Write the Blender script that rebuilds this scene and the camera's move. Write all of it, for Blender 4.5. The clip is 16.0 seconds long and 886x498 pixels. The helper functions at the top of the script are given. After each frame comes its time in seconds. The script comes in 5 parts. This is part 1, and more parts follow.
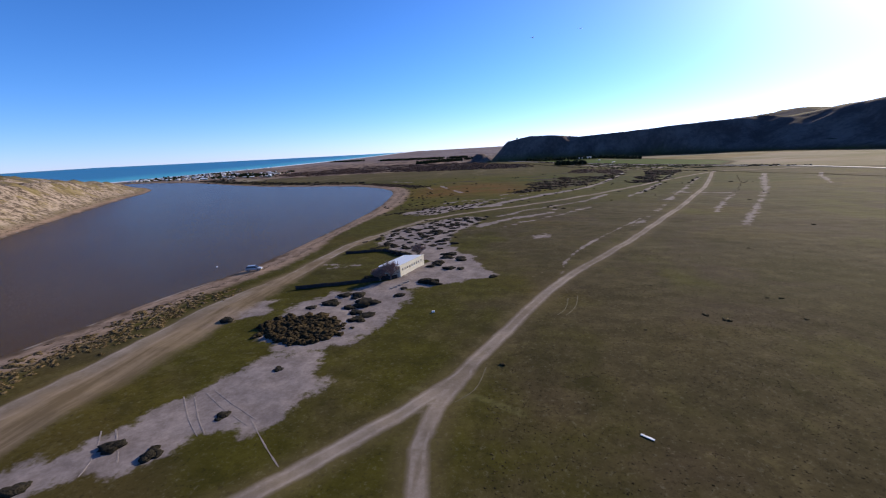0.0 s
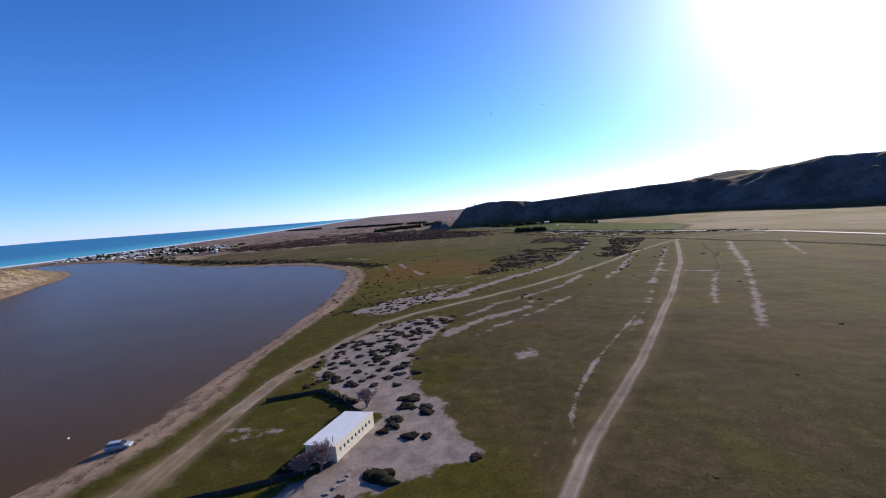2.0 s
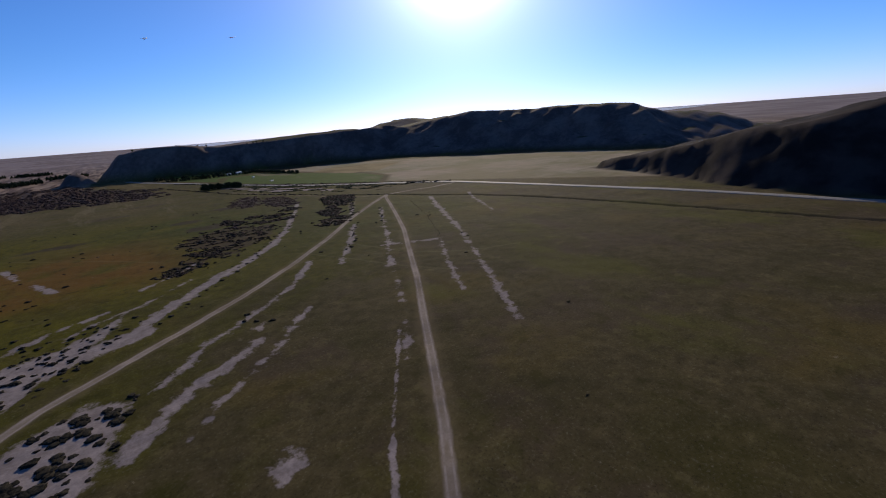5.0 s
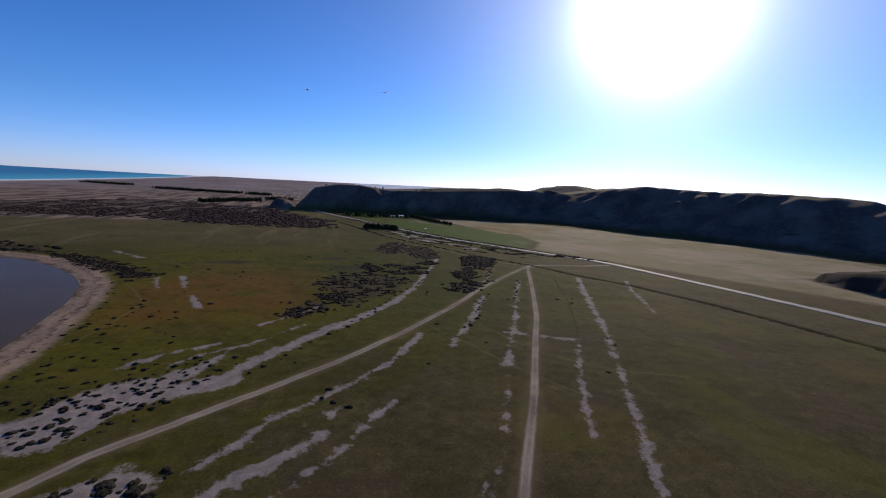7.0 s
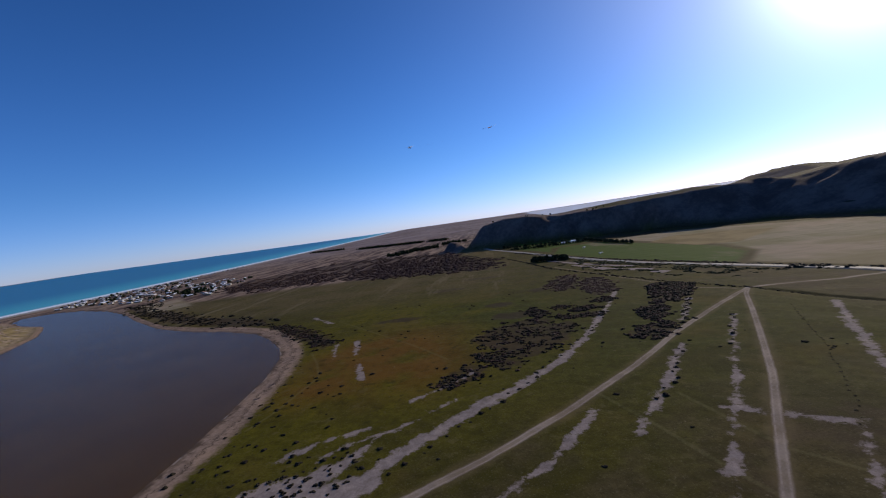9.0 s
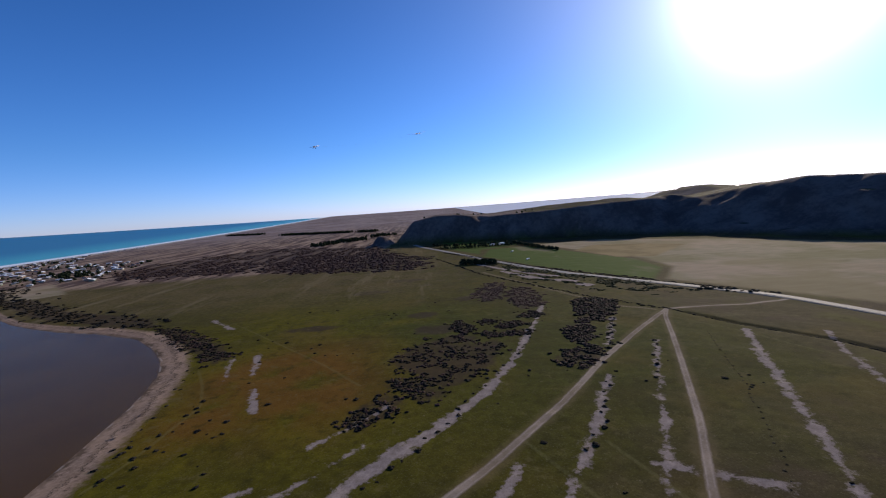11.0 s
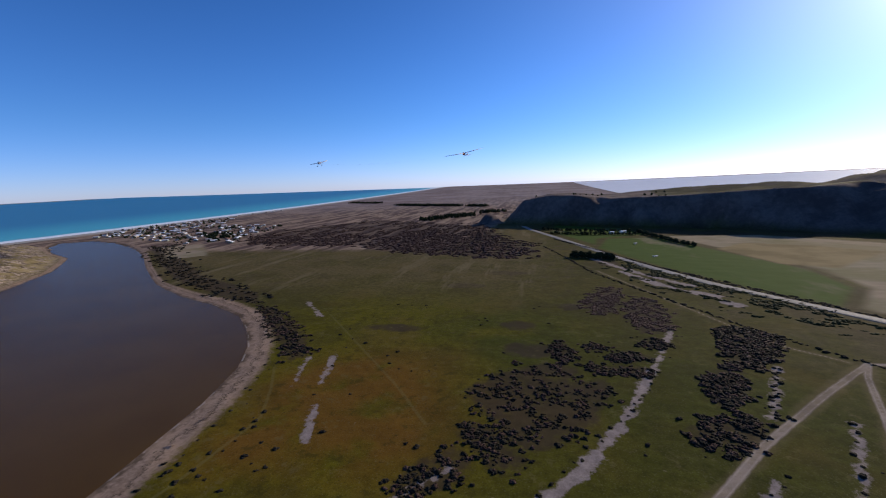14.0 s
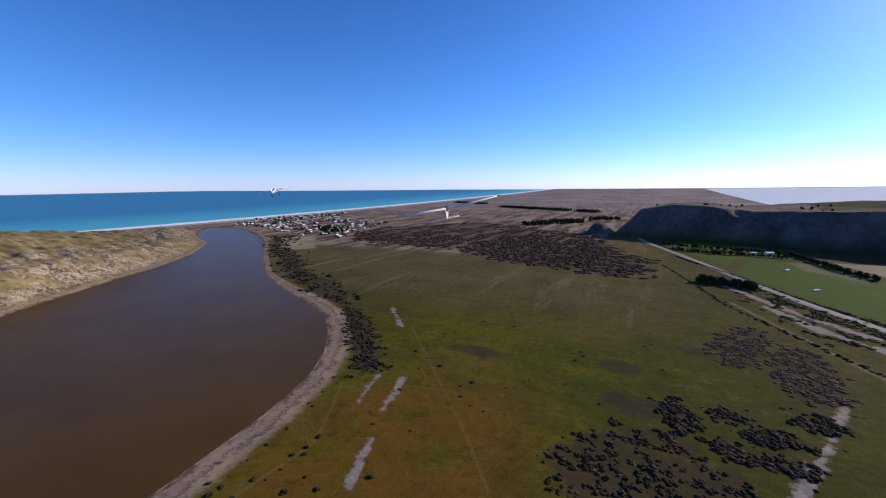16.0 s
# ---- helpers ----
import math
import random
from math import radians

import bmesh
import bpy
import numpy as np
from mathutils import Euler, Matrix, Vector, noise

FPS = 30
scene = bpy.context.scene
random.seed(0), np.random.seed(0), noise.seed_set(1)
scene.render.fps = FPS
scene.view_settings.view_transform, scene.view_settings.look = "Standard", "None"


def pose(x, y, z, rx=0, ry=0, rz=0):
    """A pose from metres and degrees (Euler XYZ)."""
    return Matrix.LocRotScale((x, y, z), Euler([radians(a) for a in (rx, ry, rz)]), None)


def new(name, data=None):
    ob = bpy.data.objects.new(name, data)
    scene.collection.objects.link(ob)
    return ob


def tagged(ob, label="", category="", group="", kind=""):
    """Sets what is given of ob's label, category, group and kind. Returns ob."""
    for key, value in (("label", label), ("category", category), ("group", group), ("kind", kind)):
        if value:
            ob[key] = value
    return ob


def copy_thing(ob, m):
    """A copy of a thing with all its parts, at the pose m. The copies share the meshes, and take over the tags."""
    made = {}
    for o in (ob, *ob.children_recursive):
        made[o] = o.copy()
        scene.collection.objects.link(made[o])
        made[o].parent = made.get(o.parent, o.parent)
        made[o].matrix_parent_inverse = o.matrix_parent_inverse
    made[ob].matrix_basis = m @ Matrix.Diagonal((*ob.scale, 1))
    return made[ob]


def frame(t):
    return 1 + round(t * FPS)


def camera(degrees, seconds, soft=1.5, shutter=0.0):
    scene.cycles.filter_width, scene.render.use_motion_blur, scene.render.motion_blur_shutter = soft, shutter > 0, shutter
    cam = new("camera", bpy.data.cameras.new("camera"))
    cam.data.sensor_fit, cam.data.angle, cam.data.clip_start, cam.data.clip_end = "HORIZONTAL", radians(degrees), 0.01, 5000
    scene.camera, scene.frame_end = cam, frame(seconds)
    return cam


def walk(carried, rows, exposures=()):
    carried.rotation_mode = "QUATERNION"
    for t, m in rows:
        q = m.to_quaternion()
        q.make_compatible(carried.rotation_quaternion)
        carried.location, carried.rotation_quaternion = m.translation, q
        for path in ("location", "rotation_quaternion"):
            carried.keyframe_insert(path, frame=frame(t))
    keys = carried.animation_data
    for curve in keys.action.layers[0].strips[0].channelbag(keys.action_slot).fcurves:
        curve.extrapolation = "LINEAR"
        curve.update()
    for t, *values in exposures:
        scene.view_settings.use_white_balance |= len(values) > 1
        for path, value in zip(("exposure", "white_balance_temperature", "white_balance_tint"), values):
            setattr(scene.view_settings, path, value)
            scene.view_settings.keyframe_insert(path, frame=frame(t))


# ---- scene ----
cam = camera(93.56, 16.0, 1.1)
# seconds, place in metres, turn in degrees
PATH = [
    (0.0, 0.01, 0.00, 29.98, 76.78, 3.32, 7.23),
    (0.5, -1.44, 7.84, 32.92, 76.83, 5.58, 5.27),
    (1.0, -2.23, 15.97, 35.89, 76.31, 5.23, 3.51),
    (1.5, -2.08, 24.18, 38.08, 76.90, 6.05, 3.50),
    (2.0, -1.98, 32.49, 39.83, 84.83, 4.91, 1.57),
    (2.5, -2.75, 40.68, 40.85, 88.99, 1.61, -5.77),
    (3.0, -4.03, 48.82, 42.20, 89.68, 1.60, -20.75),
    (3.5, -4.32, 57.16, 45.02, 80.30, 2.25, -32.57),
    (4.0, -3.57, 64.97, 48.15, 78.23, 4.10, -37.91),
    (4.2, -3.05, 68.00, 49.41, 74.16, 5.24, -39.43),
    (6.3, 14.54, 92.31, 57.43, 74.54, -2.10, -31.98),
    (6.5, 16.59, 94.88, 57.56, 75.44, -4.11, -28.08),
    (7.0, 21.75, 101.34, 57.82, 81.49, -2.82, -17.09),
    (7.5, 26.69, 108.11, 58.63, 85.13, 0.03, -7.15),
    (8.0, 31.25, 114.62, 59.65, 86.68, 5.30, 1.86),
    (8.2, 32.99, 117.18, 60.10, 87.19, 7.34, 5.16),
    (10.3, 42.53, 142.23, 69.47, 83.82, 8.70, 6.31),
    (10.5, 42.28, 144.50, 69.87, 83.52, 5.71, 2.90),
    (11.0, 41.48, 150.23, 70.74, 84.14, 4.18, -3.12),
    (11.5, 41.60, 156.35, 71.94, 84.05, 4.45, -7.16),
    (12.0, 43.69, 163.10, 73.52, 83.97, 0.82, -4.50),
    (12.5, 46.71, 170.86, 75.70, 83.08, -5.06, 5.24),
    (13.0, 48.48, 177.49, 77.98, 82.07, -3.45, 7.14),
    (13.5, 48.87, 183.41, 80.31, 80.86, -1.20, 9.28),
    (14.0, 48.86, 189.18, 81.82, 81.11, 2.34, 12.49),
    (14.5, 48.95, 195.66, 82.84, 81.25, 2.57, 15.28),
    (15.0, 49.08, 202.54, 83.62, 81.59, 1.44, 18.75),
    (15.5, 48.95, 209.23, 84.51, 81.30, 2.30, 20.22),
    (16.0, 48.76, 217.03, 85.52, 81.48, 0.58, 27.13),
]
EXPOSURES = [(0.0, 0.42), (0.5, 0.68), (1.0, 0.62), (1.5, 0.55), (2.0, 0.5), (2.5, 0.0), (3.0, -0.3), (3.5, -0.5), (6.5, -0.05), (7.0, -0.15), (7.5, -0.32), (8.0, -0.42), (10.5, 0.15), (11.5, -0.2), (12.5, -0.22), (13.0, -0.12), (13.5, 0.0), (14.5, 0.03), (15.0, 0.18), (16.0, 0.35)]
walk(cam, [(t, pose(*p)) for t, *p in PATH], EXPOSURES)

# ---- daylight: a low sun ahead of the flight, clear winter sky ----
SUN_AZ, SUN_EL = radians(42.0), radians(21.0)
SUN_DIR = Vector((math.sin(SUN_AZ) * math.cos(SUN_EL), math.cos(SUN_AZ) * math.cos(SUN_EL), math.sin(SUN_EL)))
world = bpy.data.worlds.new("sky")
world.use_nodes = True
scene.world = world
wt = world.node_tree
bg = wt.nodes["Background"]
sky = wt.nodes.new("ShaderNodeTexSky")
sky.sky_type = "NISHITA"
sky.sun_disc = False
sky.sun_elevation, sky.sun_rotation = SUN_EL, SUN_AZ
sky.altitude = 1200.0
sky.air_density, sky.dust_density, sky.ozone_density = 1.0, 0.25, 5.0
tint = wt.nodes.new("ShaderNodeMix")
tint.data_type, tint.blend_type = "RGBA", "MULTIPLY"
tint.inputs[0].default_value = 1.0
wt.links.new(sky.outputs[0], tint.inputs[6])
low = wt.nodes.new("ShaderNodeSeparateXYZ")
clear = wt.nodes.new("ShaderNodeMapRange")
clear.interpolation_type = "SMOOTHSTEP"
clear.inputs[1].default_value, clear.inputs[2].default_value = 0.0, 0.16
hue = wt.nodes.new("ShaderNodeMix")
hue.data_type = "RGBA"
hue.inputs[6].default_value, hue.inputs[7].default_value = (0.98, 1.02, 1.56, 1), (0.84, 0.96, 1.3, 1)
wt.links.new(clear.outputs[0], hue.inputs[0])
wt.links.new(hue.outputs[2], tint.inputs[7])
deepen = wt.nodes.new("ShaderNodeMapRange")
deepen.interpolation_type = "SMOOTHSTEP"
deepen.inputs[1].default_value, deepen.inputs[2].default_value, deepen.inputs[3].default_value, deepen.inputs[4].default_value = 0.12, 0.75, 1.0, 0.72
rich = wt.nodes.new("ShaderNodeHueSaturation")
wt.links.new(deepen.outputs[0], rich.inputs["Value"])
rich.inputs["Saturation"].default_value = 1.08
wt.links.new(tint.outputs[2], rich.inputs["Color"])
wt.links.new(rich.outputs[0], bg.inputs[0])
bg.inputs[1].default_value = 0.115
# the bright haze round the sun itself
way = wt.nodes.new("ShaderNodeTexCoord")
wt.links.new(way.outputs["Generated"], low.inputs[0])
wt.links.new(low.outputs[2], clear.inputs[0])
wt.links.new(low.outputs[2], deepen.inputs[0])
toward = wt.nodes.new("ShaderNodeVectorMath")
toward.operation, toward.inputs[1].default_value = "DOT_PRODUCT", SUN_DIR
wt.links.new(way.outputs["Generated"], toward.inputs[0])
haze = None
for power, amount in ((170.0, 3.0), (26.0, 0.55), (6.0, 0.12)):
    up = wt.nodes.new("ShaderNodeMath")
    up.operation, up.use_clamp = "MAXIMUM", False
    wt.links.new(toward.outputs["Value"], up.inputs[0])
    up.inputs[1].default_value = 0.0
    fall = wt.nodes.new("ShaderNodeMath")
    fall.operation, fall.inputs[1].default_value = "POWER", power
    wt.links.new(up.outputs[0], fall.inputs[0])
    gain = wt.nodes.new("ShaderNodeMath")
    gain.operation, gain.inputs[1].default_value = "MULTIPLY_ADD", amount
    wt.links.new(fall.outputs[0], gain.inputs[0])
    if haze is None:
        gain.inputs[2].default_value = 0.0
    else:
        wt.links.new(haze, gain.inputs[2])
    haze = gain.outputs[0]
glow = wt.nodes.new("ShaderNodeBackground")
glow.inputs[0].default_value = (1.0, 0.97, 0.93, 1)
wt.links.new(haze, glow.inputs[1])
both = wt.nodes.new("ShaderNodeAddShader")
wt.links.new(bg.outputs[0], both.inputs[0])
wt.links.new(glow.outputs[0], both.inputs[1])
wt.links.new(both.outputs[0], wt.nodes["World Output"].inputs[0])
sun = new("sun", bpy.data.lights.new("sun", "SUN"))
sun.data.energy, sun.data.angle, sun.data.color = 4.4, radians(0.6), (1.0, 0.85, 0.66)
sun.matrix_world = Matrix.Translation((300, 300, 400)) @ SUN_DIR.to_track_quat("Z", "Y").to_matrix().to_4x4()


# ---- materials ----
class Nodes:
    """A short way to write a node material."""

    def __init__(self, name):
        self.material = bpy.data.materials.new(name)
        self.material.use_nodes = True
        self.tree = self.material.node_tree
        self.shader = self.tree.nodes["Principled BSDF"]
        self.place = self.add("ShaderNodeNewGeometry").outputs["Position"]

    def add(self, kind, **inputs):
        node = self.tree.nodes.new(kind)
        for key, value in inputs.items():
            self.put(node.inputs[int(key[1:]) if key[0] == "i" and key[1:].isdigit() else key.replace("_", " ")], value)
        return node

    def put(self, socket, value):
        if isinstance(value, bpy.types.NodeSocket):
            self.tree.links.new(value, socket)
        elif isinstance(value, tuple) and len(value) == 3 and socket.type == "RGBA":
            socket.default_value = (*value, 1)
        else:
            socket.default_value = value

    def math(self, op, a, b=0.0, c=0.0):
        node = self.add("ShaderNodeMath", i0=a, i1=b, i2=c)
        node.operation = op
        return node.outputs[0]

    def noise(self, scale, detail=4.0, rough=0.55, stretch=None, spin=0.0):
        at = self.place
        if stretch:
            at = self.add("ShaderNodeMapping", Vector=at, Scale=stretch, Rotation=(0, 0, spin)).outputs[0]
        return self.add("ShaderNodeTexNoise", Vector=at, Scale=scale, Detail=detail, Roughness=rough).outputs[0]

    def ramp(self, value, low, high, to_low=0.0, to_high=1.0):
        node = self.add("ShaderNodeMapRange", i0=value, i1=low, i2=high, i3=to_low, i4=to_high)
        node.interpolation_type = "SMOOTHSTEP"
        return node.outputs[0]

    def mix(self, amount, a, b):
        node = self.tree.nodes.new("ShaderNodeMix")
        node.data_type = "RGBA"
        self.put(node.inputs[0], amount)
        self.put(node.inputs[6], a)
        self.put(node.inputs[7], b)
        return node.outputs[2]

    def attribute(self, name):
        node = self.add("ShaderNodeAttribute")
        node.attribute_name = name
        return node.outputs["Fac"]

    def bump(self, height, distance, strength=1.0):
        node = self.add("ShaderNodeBump", Height=height, Distance=distance, Strength=strength)
        self.put(self.shader.inputs["Normal"], node.outputs[0])

    def done(self, colour, rough=0.8, metal=0.0, spec=0.3):
        self.put(self.shader.inputs["Base Color"], colour)
        self.put(self.shader.inputs["Roughness"], rough)
        self.put(self.shader.inputs["Metallic"], metal)
        self.put(self.shader.inputs["Specular IOR Level"], spec)
        return self.material


def plain(name, colour, rough=0.6, scale=3.0, vary=0.2, metal=0.0, spec=0.4):
    n = Nodes(name)
    dark = tuple(c * (1 - vary) for c in colour)
    light = tuple(min(1, c * (1 + vary * 0.5)) for c in colour)
    k = n.math("MULTIPLY_ADD", n.noise(scale), 0.6, n.math("MULTIPLY", n.noise(scale * 9, 2), 0.4))
    return n.done(n.mix(n.ramp(k, 0.3, 0.7), dark, light), rough, metal, spec)


def foliage(name, dark, light, rough=0.75):
    n = Nodes(name)
    k = n.math("ADD", n.math("MULTIPLY", n.noise(1.3), 0.5), n.math("MULTIPLY", n.noise(9.0, 3), 0.5))
    info = n.add("ShaderNodeObjectInfo").outputs["Random"]
    isle = n.add("ShaderNodeNewGeometry").outputs["Random Per Island"]
    k = n.math("ADD", k, n.math("MULTIPLY", n.math("ADD", info, isle), 0.12))
    n.bump(n.noise(6.0, 4), 0.25, 0.9)
    return n.done(n.mix(n.ramp(k, 0.4, 0.85), dark, light), rough, 0, 0.02)


def ground_material():
    n = Nodes("coastal_grassland")
    big, mid = n.noise(0.012, 3), n.noise(0.06, 4)
    fine, grain = n.noise(0.3, 6, 0.68), n.noise(1.5, 6, 0.8)
    # grass, olive to brown, with rusty stretches
    lush = n.attribute("lush")
    green = n.mix(n.ramp(fine, 0.2, 0.85), (0.038, 0.0345, 0.005), (0.079, 0.0715, 0.012))
    green = n.mix(n.ramp(lush, 0.3, 1.1), green, n.mix(n.ramp(fine, 0.2, 0.85), (0.056, 0.05, 0.002), (0.115, 0.103, 0.007)))
    brown = n.mix(n.ramp(fine, 0.2, 0.85), (0.042, 0.0335, 0.013), (0.09, 0.0705, 0.032))
    dry = n.ramp(n.math("ADD", n.math("ADD", n.math("MULTIPLY", mid, 0.6), n.math("MULTIPLY", big, 0.4)), n.math("MULTIPLY", lush, -0.35)), 0.36, 0.56)
    col = n.mix(dry, green, brown)
    wet = n.math("MULTIPLY", n.attribute("wet"), n.ramp(n.noise(0.03, 4), 0.3, 0.55))
    col = n.mix(n.math("MULTIPLY", wet, 0.85), col, n.mix(n.ramp(fine, 0.2, 0.85), (0.027, 0.034, 0.003), (0.058, 0.067, 0.008)))
    deep = n.ramp(n.noise(0.025, 4, 0.6), 0.5, 0.62)
    col = n.mix(n.math("MULTIPLY", deep, 0.35), col, (0.03, 0.027, 0.008))
    soft = n.noise(0.017, 4, 0.55)
    col = n.mix(n.ramp(soft, 0.52, 0.66, 0.0, 0.45), col, (0.095, 0.068, 0.014))
    col = n.mix(n.ramp(soft, 0.46, 0.34, 0.0, 0.4), col, (0.04, 0.037, 0.005))
    worn_out = n.math("MULTIPLY", n.ramp(lush, 0.3, -0.3), n.ramp(n.noise(0.032, 5, 0.62), 0.5, 0.63, 0.0, 0.6))
    col = n.mix(worn_out, col, (0.06, 0.042, 0.027))
    fresh = n.math("MULTIPLY", n.ramp(lush, 0.3, -0.3), n.ramp(n.noise(0.021, 5, 0.6, (1.0, 0.6, 1.0), 0.5), 0.52, 0.64, 0.0, 0.6))
    col = n.mix(fresh, col, (0.078, 0.075, 0.012))
    rust = n.math("MULTIPLY", n.attribute("rust"), n.ramp(mid, 0.2, 0.55))
    col = n.mix(n.math("MULTIPLY", rust, 0.88), col, n.mix(fine, (0.085, 0.04, 0.006), (0.15, 0.076, 0.013)))
    col = n.mix(n.math("MULTIPLY", n.ramp(grain, 0.53, 0.64), 0.62), col, (0.02, 0.017, 0.009))
    col = n.mix(n.math("MULTIPLY", n.ramp(grain, 0.46, 0.34), 0.42), col, (0.14, 0.126, 0.085))
    col = n.mix(n.ramp(n.attribute("path"), 1.0, 0.2, 0.0, 0.25), col, (0.17, 0.16, 0.07))
    blot = n.ramp(n.math("MULTIPLY", n.attribute("stain"), n.math("MULTIPLY", n.noise(0.09, 5, 0.65), 2.0)), 0.5, 1.0, 0.0, 0.85)
    col = n.mix(blot, col, (0.04, 0.03, 0.019))
    mottle = n.noise(0.13, 6, 0.72)
    col = n.mix(n.ramp(mottle, 0.45, 0.36, 0.0, 0.5), col, (0.03, 0.028, 0.006))
    col = n.mix(n.ramp(mottle, 0.56, 0.66, 0.0, 0.38), col, (0.12, 0.098, 0.04))
    fleck = n.math("MULTIPLY", n.ramp(n.noise(0.33, 5, 0.75), 0.63, 0.69), n.ramp(n.noise(0.03, 4, 0.6), 0.48, 0.6))
    col = n.mix(n.math("MULTIPLY", fleck, 0.5), col, (0.19, 0.155, 0.105))
    # pale wind-laid streaks, then the striped moor
    streak = n.noise(0.05, 5, 0.65, (1.0, 0.13, 1.0), radians(8))
    col = n.mix(n.math("MULTIPLY", n.attribute("streaky"), n.ramp(streak, 0.53, 0.63, 0.0, 0.7)), col, (0.175, 0.145, 0.085))
    col = n.mix(n.math("MULTIPLY", n.attribute("streaky"), n.ramp(streak, 0.42, 0.34, 0.0, 0.4)), col, (0.05, 0.034, 0.02))
    col = n.mix(n.math("MULTIPLY", n.attribute("streaky"), n.ramp(n.noise(0.02, 4, 0.6), 0.35, 0.6, 0.25, 0.75)), col, n.mix(n.ramp(fine, 0.35, 0.7), (0.075, 0.058, 0.022), (0.14, 0.11, 0.05)))
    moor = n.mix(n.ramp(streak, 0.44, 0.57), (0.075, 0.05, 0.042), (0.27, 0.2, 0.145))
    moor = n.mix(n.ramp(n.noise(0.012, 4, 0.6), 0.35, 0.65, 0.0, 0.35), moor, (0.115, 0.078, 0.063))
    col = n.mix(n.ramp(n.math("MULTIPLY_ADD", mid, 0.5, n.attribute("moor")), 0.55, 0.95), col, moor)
    # distance haze put into the colour: far ground fades to pale mauve
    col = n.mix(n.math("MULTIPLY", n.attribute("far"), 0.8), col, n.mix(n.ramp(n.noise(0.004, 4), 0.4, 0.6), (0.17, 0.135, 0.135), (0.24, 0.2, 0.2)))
    edge = n.math("MULTIPLY_ADD", n.math("SUBTRACT", fine, 0.5), 9.0, n.math("MULTIPLY", n.math("SUBTRACT", mid, 0.5), 14.0))
    scrub = n.math("MULTIPLY", n.ramp(n.math("ADD", n.attribute("scrub"), edge), 1.5, -3.0), n.ramp(n.noise(0.11, 5, 0.65), 0.34, 0.52, 0.55, 1.0))
    col = n.mix(n.math("MULTIPLY", scrub, 0.72), col, n.mix(fine, (0.022, 0.0155, 0.012), (0.06, 0.04, 0.03)))
    # paddocks
    stripe = n.ramp(n.noise(0.05, 4, 0.55, (1.0, 3.0, 1.0), radians(60)), 0.0, 1.0, 0.25, 0.75)
    col = n.mix(n.attribute("green_field"), col, n.mix(n.ramp(n.noise(0.016, 4, 0.6, (1.0, 0.4, 1.0), radians(25)), 0.54, 0.66), n.mix(stripe, (0.028, 0.06, 0.005), (0.062, 0.097, 0.015)), n.mix(stripe, (0.09, 0.088, 0.04), (0.16, 0.15, 0.09))))
    col = n.mix(n.attribute("pale_field"), col, n.mix(stripe, n.mix(n.ramp(n.noise(0.008, 4, 0.6), 0.42, 0.58), (0.15, 0.118, 0.06), (0.085, 0.088, 0.03)), n.mix(n.ramp(n.noise(0.011, 4, 0.6), 0.4, 0.6), (0.36, 0.292, 0.225), (0.22, 0.19, 0.11))))
    col = n.mix(n.attribute("tan_field"), col, n.mix(n.ramp(n.noise(0.02, 4, 0.6), 0.4, 0.6), (0.15, 0.115, 0.05), (0.215, 0.165, 0.08)))
    # bare grey sand and gravel
    shift = n.math("MULTIPLY_ADD", n.math("SUBTRACT", fine, 0.5), 4.0, n.math("MULTIPLY", n.math("SUBTRACT", mid, 0.5), 4.5))
    shift = n.math("MULTIPLY_ADD", n.math("SUBTRACT", n.noise(0.2, 5, 0.65), 0.5), 9.5, shift)
    shift = n.math("MULTIPLY_ADD", n.math("SUBTRACT", n.noise(0.9, 5, 0.75), 0.5), 2.6, shift)
    sand = n.ramp(n.math("ADD", n.attribute("sand"), shift), 0.8, -0.8)
    sand_col = n.mix(n.ramp(n.math("ADD", n.math("MULTIPLY", fine, 0.6), n.math("MULTIPLY", grain, 0.4)), 0.35, 0.68), (0.17, 0.14, 0.13), (0.33, 0.28, 0.262))
    col = n.mix(n.math("MULTIPLY", sand, 0.92), col, sand_col)
    # lake beach
    lake = n.math("ADD", n.attribute("lake"), n.math("MULTIPLY", n.math("SUBTRACT", fine, 0.5), 6.0))
    beach = n.math("MULTIPLY", n.ramp(lake, 7.5, 5.0), n.attribute("beach"))
    beach_col = n.mix(n.ramp(lake, 0.1, 1.8), (0.085, 0.06, 0.04), n.mix(n.ramp(n.math("MULTIPLY_ADD", n.noise(0.7, 5, 0.7), 0.5, n.math("MULTIPLY", fine, 0.5)), 0.38, 0.62), (0.16, 0.112, 0.08), (0.3, 0.22, 0.165)))
    beach_col = n.mix(n.ramp(n.noise(0.06, 5, 0.65), 0.46, 0.6, 0.0, 0.6), beach_col, (0.33, 0.235, 0.165))
    wrack = n.math("ABSOLUTE", n.math("ADD", n.math("SUBTRACT", lake, 3.6), n.math("MULTIPLY", n.math("SUBTRACT", mid, 0.5), 5.0)))
    beach_col = n.mix(n.math("MULTIPLY", n.ramp(wrack, 0.7, 0.1), n.ramp(grain, 0.4, 0.6)), beach_col, (0.05, 0.038, 0.026))
    col = n.mix(beach, col, beach_col)
    lap = n.math("MULTIPLY", n.ramp(n.math("ABSOLUTE", n.math("SUBTRACT", n.attribute("waterline"), 0.25)), 0.6, 0.15), n.ramp(n.noise(0.07, 4, 0.65), 0.53, 0.6))
    col = n.mix(n.math("MULTIPLY", lap, 0.45), col, (0.45, 0.41, 0.37))
    # sea beach
    coast = n.math("ADD", n.attribute("coast"), n.math("MULTIPLY", n.math("SUBTRACT", mid, 0.5), 20.0))
    col = n.mix(n.ramp(coast, 70.0, 35.0), col, (0.34, 0.32, 0.29))
